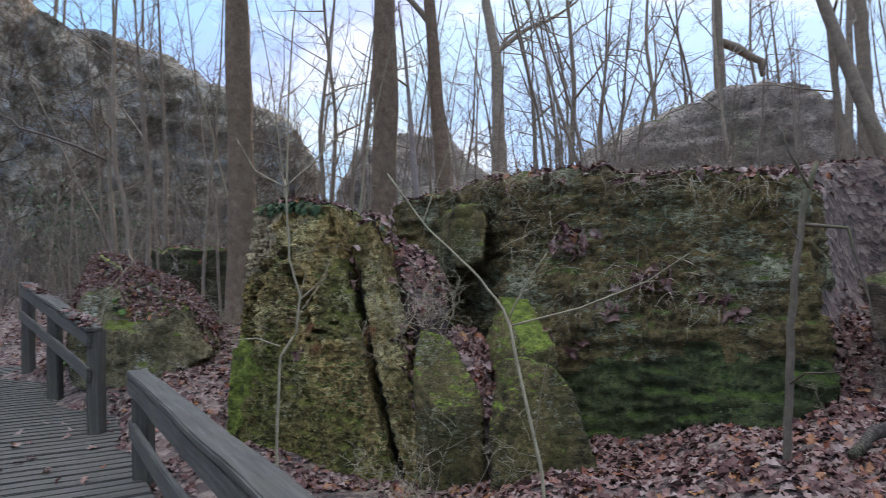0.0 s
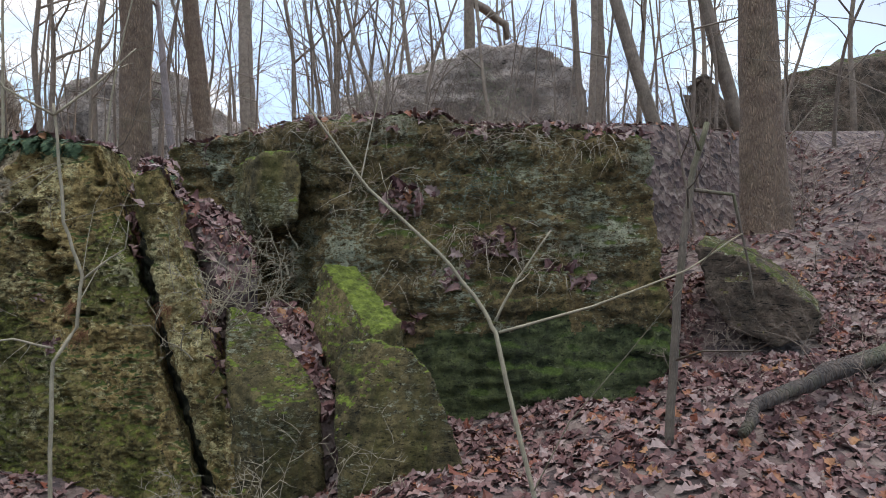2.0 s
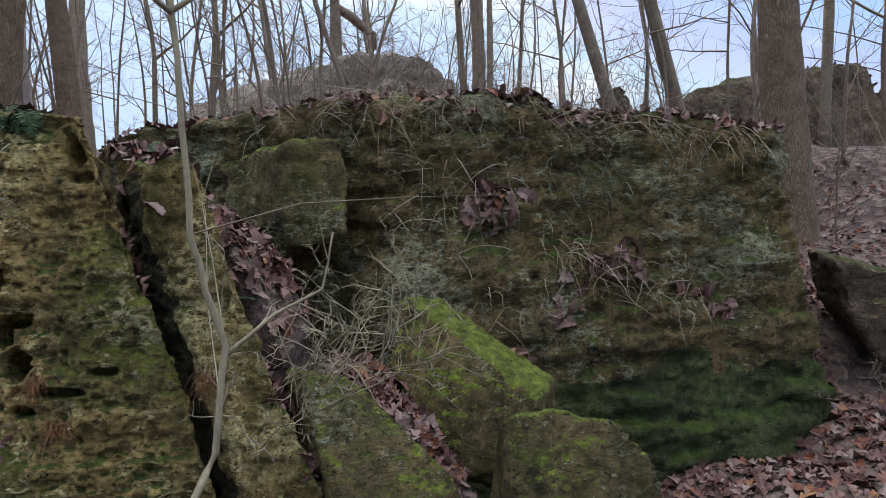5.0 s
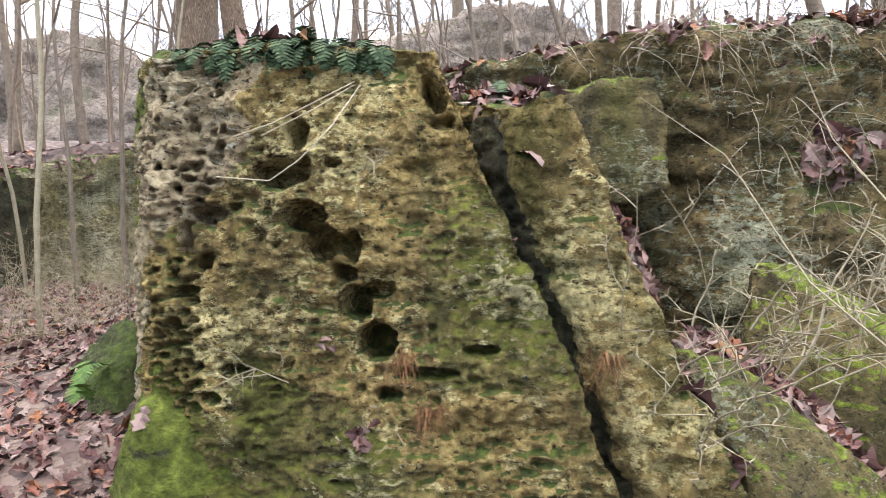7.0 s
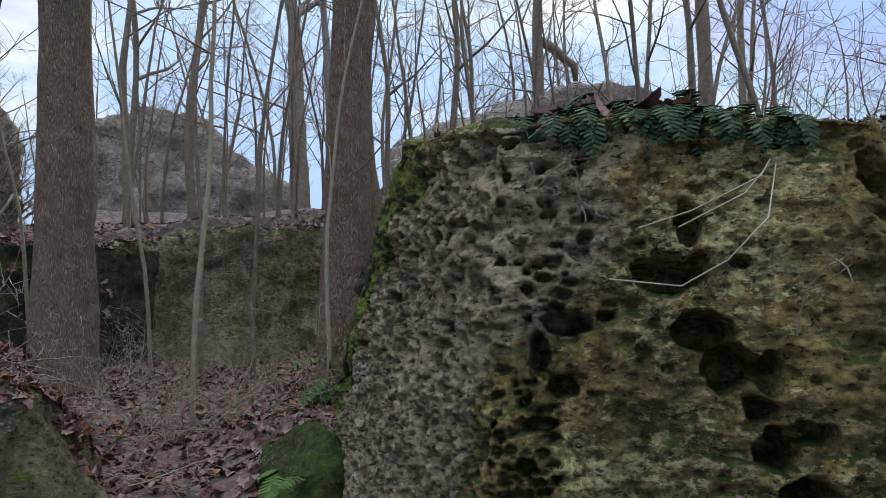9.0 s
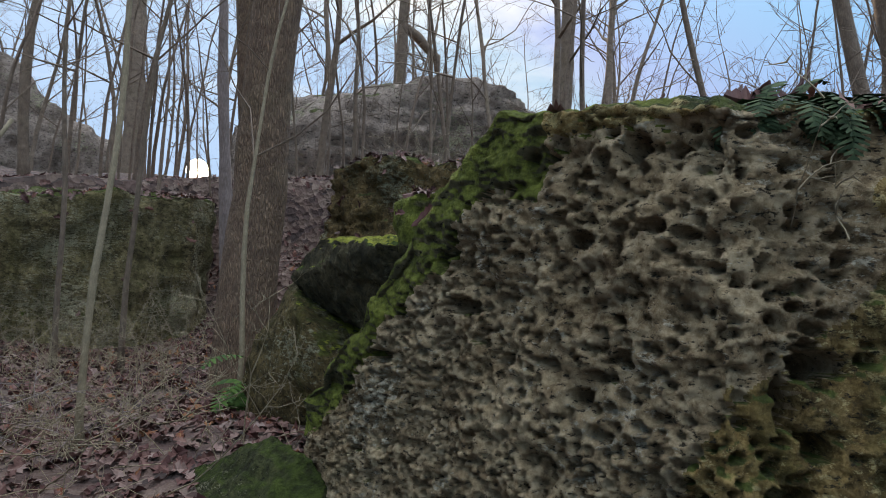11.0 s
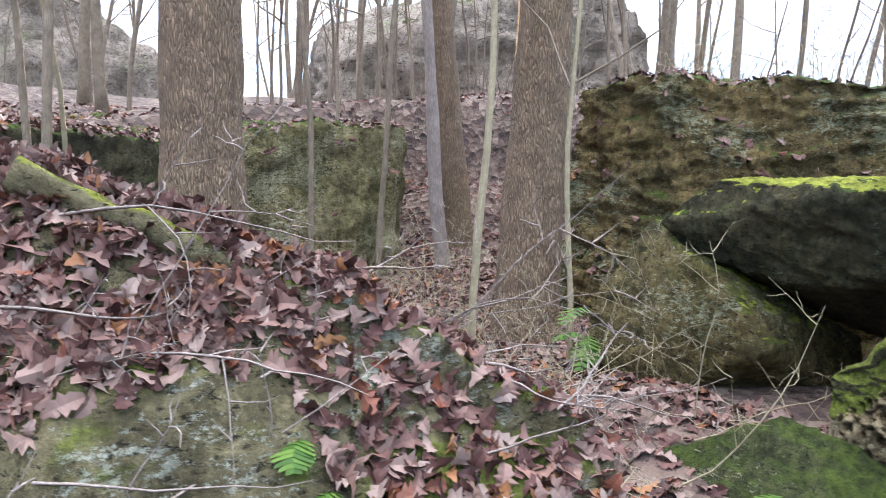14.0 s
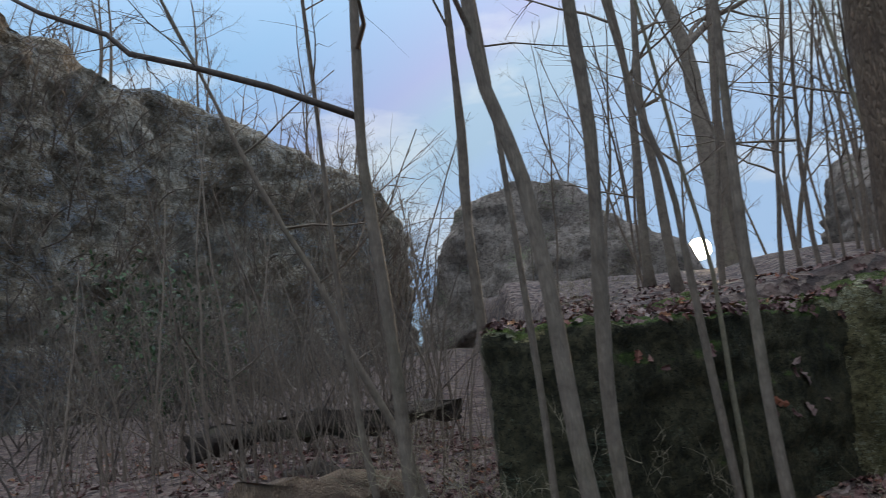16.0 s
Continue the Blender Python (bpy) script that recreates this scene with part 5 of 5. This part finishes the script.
def sapling(name, limbs, mat, label, seed=1, twig=4, group=""):
    """A slender young tree from its stem and main limbs, each a bent line with two radii."""
    rng = random.Random(seed)
    root = new(name)
    root.location = limbs[0][0][0]
    o = Vector(limbs[0][0][0])
    for k, (pts, r0, r1) in enumerate(limbs):
        pts = [Vector(p) - o for p in pts]
        fine = []
        for a, b in zip(pts, pts[1:]):
            for q in range(4):
                fine.append(a.lerp(b, q / 4) + Vector((rng.gauss(0, 0.4), rng.gauss(0, 0.4), 0)) * r0 * 0.5)
        fine.append(pts[-1])
        v, f = [], []
        n = len(fine) - 1
        tube(v, f, fine, [r0 + (r1 - r0) * q / n for q in range(n + 1)], 7)
        linked("stem" if k == 0 else "limb", np.array([tuple(q) for q in v]), f, mat, root)
        if twig:
            v, f = [], []
            branching(rng, v, f, fine, r1 * 1.2, 1, twig, 0.7, 0.0, 3)
            linked("twig_spray", np.array([tuple(q) for q in v]), f, mat, root)
    return tagged(root, label, "sapling", group)


sapling("forked_sapling", [([(0.28, 2.45, -0.35), (0.24, 2.5, 0.6), (0.15, 2.57, 1.12), (0.13, 2.6, 1.18), (0.02, 2.62, 1.33), (-0.15, 2.68, 1.5), (-0.3, 2.7, 1.72)], 0.0075, 0.003),
                           ([(0.15, 2.57, 1.15), (0.2, 2.55, 1.25), (0.29, 2.52, 1.38)], 0.004, 0.002), ([(0.16, 2.57, 1.12), (0.4, 2.5, 1.18), (0.62, 2.4, 1.27), (0.75, 2.35, 1.36)], 0.004, 0.0015)],
        PALE_TWIG, "slender pale forked sapling before the rock face", 5, 2)
sapling("wavy_sapling", [([(-1.16, 4.22, -0.3), (-1.14, 4.25, 0.5), (-1.12, 4.27, 0.86), (-1.03, 4.3, 1.0), (-1.0, 4.3, 1.22), (-1.06, 4.3, 1.45), (-1.07, 4.3, 1.75), (-1.08, 4.3, 1.95)], 0.0095, 0.006),
                         ([(-1.0, 4.3, 1.2), (-0.9, 4.27, 1.28), (-0.82, 4.2, 1.33), (-0.8, 4.18, 1.45)], 0.005, 0.002), ([(-1.12, 4.27, 0.92), (-1.25, 4.2, 0.98), (-1.4, 4.2, 0.97)], 0.006, 0.003),
                         ([(-1.08, 4.3, 1.9), (-1.25, 4.25, 2.0), (-1.35, 4.2, 2.2)], 0.006, 0.003), ([(-1.08, 4.3, 1.9), (-0.9, 4.3, 2.05), (-0.75, 4.3, 2.2)], 0.006, 0.003)],
        PALE_TWIG, "thin wavy yellowish sapling before the boulder", 6, 3)
sapling("dark_sapling", [([(1.79, 4.0, 0.1), (1.82, 3.98, 0.7), (1.88, 3.97, 1.25), (1.93, 3.96, 1.6), (2.02, 3.94, 1.9)], 0.026, 0.015), ([(1.95, 3.96, 1.55), (2.15, 3.9, 1.52), (2.22, 3.88, 1.2), (2.25, 3.86, 0.95)], 0.012, 0.004),
                         ([(1.98, 3.95, 1.75), (1.85, 3.9, 1.95), (1.8, 3.9, 2.1)], 0.01, 0.004)], BARK_SAPLING, "dark crooked sapling with a drooping limb", 7, 3)
# fallen logs
def log(name, pts, r0, r1, mat, label, seed=1):
    v, f = [], []
    rng = random.Random(seed)
    fine = [Vector(a).lerp(Vector(b), q / 5) for a, b in zip(pts, pts[1:]) for q in range(5)] + [Vector(pts[-1])]
    n = len(fine) - 1
    tube(v, f, fine, [r0 + (r1 - r0) * q / n for q in range(n + 1)], 14)
    arr = np.array([tuple(q) for q in v])
    arr = arr + 0.75 * r0 * np.stack([fractal(arr + k * 9.1, 6, 3, seed + k) for k in range(3)], 1)
    return tagged(linked(name, arr, f, mat), label, "log")


log("fallen_log", [(1.95, 3.65, 0.33), (2.2, 3.78, 0.42), (2.95, 3.92, 0.52), (3.9, 4.0, 0.63)], 0.03, 0.06, LOG_WOOD, "rotting fallen log half sunk in leaves", 3)
log("mossy_log", [(-4.5, 8.84, 1.69), (-4.3, 8.72, 1.6), (-4.08, 8.62, 1.51), (-3.9, 8.52, 1.4)], 0.05, 0.03, ROCK_JUT, "mossy rotten log lying on the leaf mound", 4)
log("fallen_log", [(-9.66, 17.5, 1.05), (-8.49, 17.5, 1.2), (-7.28, 17.5, 1.18), (-5.9, 17.6, 1.2)], 0.17, 0.13, LOG_WOOD, "dark fallen trunk lying in the brush", 5)
log("sawn_log", [(-8.4, 15.9, 0.75), (-7.0, 16.1, 0.66)], 0.13, 0.12, LOG_WOOD, "dark rotting log on the forest floor", 6)
log("fallen_log", [(-2.29, 9.05, 0.52), (-2.42, 8.72, 0.44), (-2.52, 8.4, 0.36)], 0.03, 0.022, BARK_DEAD, "broken grey branch leaning by the mossy rock", 7)
sapling("pale_sapling", [([(-3.8, 7.05, 0.1), (-3.62, 7.07, 1.0), (-3.53, 7.085, 1.32), (-3.416, 7.13, 1.469), (-3.316, 7.143, 1.582), (-3.22, 7.1, 1.72), (-3.15, 7.08, 1.84)], 0.0062, 0.004),
                         ([(-3.316, 7.143, 1.582), (-3.38, 7.2, 1.64), (-3.42, 7.26, 1.71)], 0.004, 0.003), ([(-3.416, 7.13, 1.469), (-3.46, 7.17, 1.53), (-3.49, 7.21, 1.59)], 0.004, 0.003),
                         ([(-3.35, 7.13, 1.54), (-3.3, 7.1, 1.55), (-3.27, 7.07, 1.61)], 0.003, 0.002), ([(-3.41, 7.13, 1.47), (-3.32, 7.06, 1.49), (-3.22, 6.96, 1.6)], 0.003, 0.002)],
        PALE_TWIG, "pale forked sapling close beside the walkway", 8, 0)
# ---- trees ----
tree("oak_tree", -3.44, 11.25, 0.62, 0.5, 15, (0.0, 0.0), BARK, 1, 0.4, label="stout oak with furrowed brown bark before the ledge wall", bend=0.008, flare=1.35)
tree("oak_tree", -1.17, 11.0, 0.45, 0.47, 15, (0.012, 0.0), BARK, 2, 0.45, label="stout oak with furrowed bark by the shelf rock", bend=0.008, flare=1.35)
tree("oak_tree", 0.13, 13.6, 0.6, 0.36, 14, (-0.09, 0.0), BARK, 3, 0.4, label="leaning brown oak behind a dead trunk", bend=0.02)
tree("dead_tree", -0.42, 13.1, 0.6, 0.19, 6, (-0.13, 0.0), BARK_DEAD, 4, 0.6, 3, 1, "pale barkless dead trunk leaning aside")
hook = tree("hooked_tree", 10.66, 27.5, 6.0, 0.52, 16, (-0.02, 0), BARK_GREY, 5, 0.5, label="straight grey tree with a broken hooked limb", bend=0.01)
hv, hf = [], []
tube(hv, hf, [(0.1, 0, 4.3), (0.7, 0, 4.05), (1.25, 0, 3.65), (1.6, 0, 3.5), (1.65, 0, 2.9)], [0.17, 0.19, 0.16, 0.16, 0.1], 8)
linked("broken_limb", np.array([tuple(Vector(q)) for q in hv]), hf, BARK_GREY, hook)
tree("ridge_tree", 12.1, 20.6, 4.1, 0.5, 15, (0, 0), BARK_GREY, 6, 0.4, label="straight grey tree beside the ridge outcrop", bend=0.015)
tree("oak_tree", 4.97, 6.49, 1.15, 0.42, 15, (-0.035, 0), BARK, 7, 0.45, label="tall oak rooted on the leafy slope", bend=0.01)
tree("leaning_tree", 5.75, 9.0, 2.3, 0.2, 11, (-0.3, 0.05), BARK_GREY, 8, 0.35, label="slim dark tree leaning over the shelf")
tree("leaning_tree", 7.5, 9.4, 2.6, 0.24, 12, (-0.28, 0.05), BARK_GREY, 9, 0.4, label="grey tree leaning out from the slope")
# slim trunks by the ledge, each with its own sway: (height, sideways offset)
for x, y, d, h, top, seed, sway in (
        (-6.1, 12.8, 0.112, 8, 0.03, 20, ((0.0, 0.0), (0.6, -0.06), (1.5, -0.08), (2.2, -0.13), (2.8, -0.17), (3.8, -0.13))),
        (-5.13, 11.2, 0.098, 7, -0.02, 21, ((0.0, 0.0), (0.7, -0.08), (1.4, -0.11), (2.05, -0.18), (2.35, -0.29), (2.6, -0.33), (3.0, -0.33))),
        (-4.99, 11.4, 0.092, 7, -0.03, 22, ((0.0, 0.0), (0.8, -0.03), (1.6, 0.02), (2.2, 0.06), (2.7, 0.03), (3.2, 0.02))),
        (-5.49, 13.6, 0.105, 8, 0.0, 23, ((0.0, 0.0), (0.8, -0.06), (2.2, -0.1), (3.0, -0.06), (4.2, -0.06))),
        (-4.18, 11.6, 0.068, 7, 0.06, 24, ((0.0, 0.0), (0.8, -0.01), (1.5, 0.02), (2.2, 0.06), (3.0, 0.14))),
        (-4.14, 12.4, 0.06, 7, -0.12, 25, ((0.0, 0.0), (1.0, -0.06), (2.3, -0.11), (2.8, -0.24), (3.5, -0.34))),
        (-5.25, 12.4, 0.055, 7, -0.06, 26, ((0.0, 0.0), (1.0, 0.0), (2.1, -0.05), (2.7, -0.08))),
        (-6.08, 13.6, 0.075, 5, -0.4, 34, ((0.0, 0.0), (0.7, -0.22), (1.4, -0.56), (1.9, -0.71), (2.6, -1.08))),
        (-6.4, 13.2, 0.06, 6, -0.02, 35, ((0.0, 0.0), (0.8, -0.12), (1.6, -0.18), (2.4, -0.2)))):
    z = height_at(x, y)
    young = tree("young_tree", x, y, z, d, h, (top, 0), BARK_GREY, seed, 0.42, 6, 1, "slim crooked bare young tree before the ledge wall", 0.02, "young trees by the ledge", 1.25, course=sway)
    if seed == 20:
        # a long dark limb that rises from the trunk
        limb = [Vector(q) - Vector((x, y, z)) for q in ((-6.25, 12.8, 3.64), (-6.9, 12.8, 3.96), (-7.48, 12.75, 4.18), (-7.9, 12.7, 4.31), (-8.06, 12.7, 4.48), (-8.5, 12.6, 4.66), (-8.8, 12.6, 4.86))]
        v_, f_ = [], []
        tube(v_, f_, limb, [0.028, 0.026, 0.023, 0.022, 0.02, 0.017, 0.012], 7)
        branching(random.Random(4), v_, f_, limb, 0.016, 2, 7, 0.7, 0.0, 4)
        linked("limb", np.array([tuple(q) for q in v_]), f_, DARK_TWIG, young, "dark wandering limb")
for x, y, d, h, lean, seed in ((-2.49, 9.8, 0.05, 6, (0.0, 0), 36), (-1.8, 12.1, 0.06, 8, (0.01, 0), 27), (-2.3, 12.3, 0.055, 7, (0, 0), 28), (-2.75, 12.4, 0.045, 7, (-0.02, 0), 29), (-3.05, 16.9, 0.14, 9, (-0.05, 0), 30),
                               (2.1, 29.5, 0.7, 18, (0.0, 0), 31), (-1.5, 10.2, 0.045, 5, (0.05, 0), 32), (-3.9, 13.0, 0.05, 6, (0.03, 0), 33)):
    z = height_at(x, y)
    tree("young_tree", x, y, z, d, h, lean, BARK_GREY if d > 0.052 else PALE_TWIG, seed, 0.3, 7, 1, "slim bare young tree before the ledge wall", 0.04, "young trees by the ledge")
log("sawn_log", [(-7.75, 14.1, 0.86), (-7.0, 14.15, 0.84), (-6.3, 14.3, 0.82)], 0.15, 0.14, BARK, "weathered sawn log lying on the leaves", 9)

# ---- the wood behind ----
protos = [tree("forest_tree", 0, -60 - 3 * k, -40, 0.1 + 0.035 * k, 9 + 1.2 * k, (0, 0), BARK_GREY, 200 + k, 0.25, 10, 2, "bare grey forest tree in winter", 0.05, "bare trees of the wood") for k in range(5)]
thin = [tree("thin_tree", 0, -80 - 3 * k, -40, 0.05 + 0.012 * k, 5 + 0.7 * k, (0, 0), TWIG, 220 + k, 0.2, 8, 1, "thin bare sapling of the undergrowth", 0.05, "thin saplings of the undergrowth") for k in range(4)]
rng = random.Random(77)


def planted(kinds, x, y, z=None, scale=(0.8, 1.25)):
    s = rng.uniform(*scale)
    ob = copy_thing(rng.choice(kinds), pose(x, y, (height_at(x, y) if z is None else z) - 0.05, rng.gauss(0, 3), rng.gauss(0, 3), rng.uniform(0, 360)))
    ob.scale = (s, s, s)
    return ob


for _ in range(26):
    planted(protos, rng.uniform(-4, 22), rng.uniform(19, 46))
for _ in range(9):
    planted(protos, rng.uniform(6.5, 20), rng.uniform(8, 20))
for _ in range(7):
    planted(protos, rng.uniform(-4.5, 3.5), rng.uniform(15.5, 22), None, (0.45, 0.8))
for _ in range(18):
    planted(protos, rng.uniform(-30, 40), rng.uniform(46, 75))
for _ in range(26):
    u = rng.random() * 8
    i = int(u)
    a, b = Vector(CLIFF_TOP[i]), Vector(CLIFF_TOP[i + 1])
    p = a.lerp(b, u - i)
    cx_, cy_ = p.x - rng.uniform(0.9, 4), p.y + rng.uniform(0.9, 3)
    planted(protos, cx_, cy_, surface(cx_, cy_, 40)[0].z - 0.15, (0.5, 0.8))
for _ in range(80):
    planted(thin, rng.uniform(-11, -6.2), rng.uniform(15, 26), None, (0.4, 0.75))
for _ in range(30):
    planted(thin, rng.uniform(-5.5, 4), rng.uniform(14.2, 20), None, (0.6, 1.0))
for _ in range(26):
    planted(thin, rng.uniform(0.5, 9), rng.uniform(7.5, 17), None, (0.5, 0.9))
for _ in range(22):
    planted(thin, rng.uniform(4.5, 11), rng.uniform(3.5, 10), None, (0.5, 0.9))
for ob in protos + thin:
    for o in (*ob.children_recursive, ob):
        bpy.data.objects.remove(o)

# an evergreen shrub under the cliff
EVERGREEN = island_material("evergreen_leaf", [(0.0, (0.018, 0.04, 0.012)), (0.6, (0.04, 0.075, 0.022)), (1.0, (0.07, 0.11, 0.035))], 0.45)


def evergreen_shrub(x, y, tall, wide, seed):
    rng = random.Random(seed)
    root = new("evergreen_shrub")
    root.location = (x, y, height_at(x, y) - 0.05)
    v, f, lv, lf = [], [], [], []
    for _ in range(9):
        w = rng.uniform(0, 2 * math.pi)
        stem = wander(rng, (0.08 * math.cos(w), 0.08 * math.sin(w), 0), (0.35 * math.cos(w), 0.35 * math.sin(w), 1), tall * rng.uniform(0.7, 1.0), 7, 0.12, 0.02)
        tube(v, f, stem, [0.03 * (1 - 0.11 * k) for k in range(8)], 5, False)
        for k in range(1, 8):
            for _ in range(26):
                c = stem[k] + Vector((rng.gauss(0, 1), rng.gauss(0, 1), rng.gauss(0, 0.7))) * wide * 0.17
                a = Vector((rng.gauss(0, 1), rng.gauss(0, 1), rng.gauss(0, 1))).normalized()
                b = a.orthogonal().normalized()
                s, n0 = rng.uniform(0.05, 0.1), len(lv)
                lv += [c - a * s, c + b * s * 0.45, c + a * s, c - b * s * 0.45]
                lf.append((n0, n0 + 1, n0 + 2, n0 + 3))
    linked("stem", np.array([tuple(q) for q in v]), f, DARK_TWIG, root)
    linked("foliage", np.array([tuple(q) for q in lv]), lf, EVERGREEN, root, smooth=False)
    return tagged(root, "dark green leafy evergreen shrub below the cliff", "shrub")


evergreen_shrub(-12.6, 24.2, 3.9, 2.4, 31)

# brush that hangs on the cliff
st = []
for _ in range(560):
    u = rng.random() * 7.6
    i = int(u)
    a, b = Vector(CLIFF_TOP[i]), Vector(CLIFF_TOP[i + 1])
    p = a.lerp(b, u - i)
    w = rng.random()
    st.append(Vector((p.x + 0.5 * w + 0.7, p.y - 0.3 * w - 0.7, p.z * (1 - w) * 0.85 + w * 1.0)))
stems("cliff_brush", st, (0.5, -0.5, 0.8), 3.6, 0.034, 71, TWIG, "grey leafless brush growing up the cliff", 0.16, 0.0, "stuff", 4)
st = []
for _ in range(110):
    u = rng.random() * 7.6
    i = int(u)
    p = Vector(CLIFF_TOP[i]).lerp(Vector(CLIFF_TOP[i + 1]), u - i)
    st.append(surface(p.x - rng.uniform(0.3, 1.6), p.y + rng.uniform(0.2, 1.2), 40)[0] - Vector((0, 0, 0.2)))
stems("cliff_top_brush", st, (0.1, -0.1, 1), 3.4, 0.04, 75, TWIG, "brown bare brush along the cliff's top edge", 0.14, 0.0, "stuff", 4)
st = [Vector((x, y, height_at(x, y))) for x, y in [(rng.uniform(-16, -7), rng.uniform(17, 33)) for _ in range(300)] + [(rng.uniform(-20, -9), rng.uniform(30, 44)) for _ in range(110)]]
stems("cliff_foot_brush", st, (0, 0, 1), 2.8, 0.016, 72, DARK_TWIG, "dense grey brush at the cliff's foot", 0.15, 0.0, "stuff", 4)

st = [Vector((x, y, height_at(x, y))) for x, y in [(rng.uniform(-11, -6.3), rng.uniform(14.5, 20)) for _ in range(220)] + [(rng.uniform(-8.6, -5.7), rng.uniform(14.6, 20)) for _ in range(120)]]
stems("thicket", st, (0, 0, 1.6), 2.3, 0.0075, 73, TWIG, "thicket of pale upright stems below the cliff", 0.07, 0.0, "stuff", 0)
st = []
for x0, x1, y0, y1, top, k in ((-8, 5, 42, 50, 40, 150), (3.6, 12.3, 21.5, 27, 30, 110)):
    for _ in range(k):
        x, y = rng.uniform(x0, x1), rng.uniform(y0, y1)
        st.append(surface(x, y, top)[0] - Vector((0, 0, 0.1)))
stems("outcrop_brush", st, (0, -0.3, 1), 1.5, 0.014, 74, TWIG, "bare brush rooted on the far outcrops", 0.15, 0.0, "stuff", 3)

# ---- the low sun itself ----
bm = bmesh.new()
bmesh.ops.create_icosphere(bm, subdivisions=3, radius=6.0)
glow, gn, gl, gs = material("sun_light")
gs.inputs["Emission Color"].default_value, gs.inputs["Emission Strength"].default_value = (1.0, 0.86, 0.6, 1), 30.0
disc = part("backdrop_sun", bm, glow)
disc.location = Vector((-5.5, 7.9, 1.87)) + SUN_DIR * 400
tagged(disc, "low winter sun shining between the trees", "sun", kind="structure")
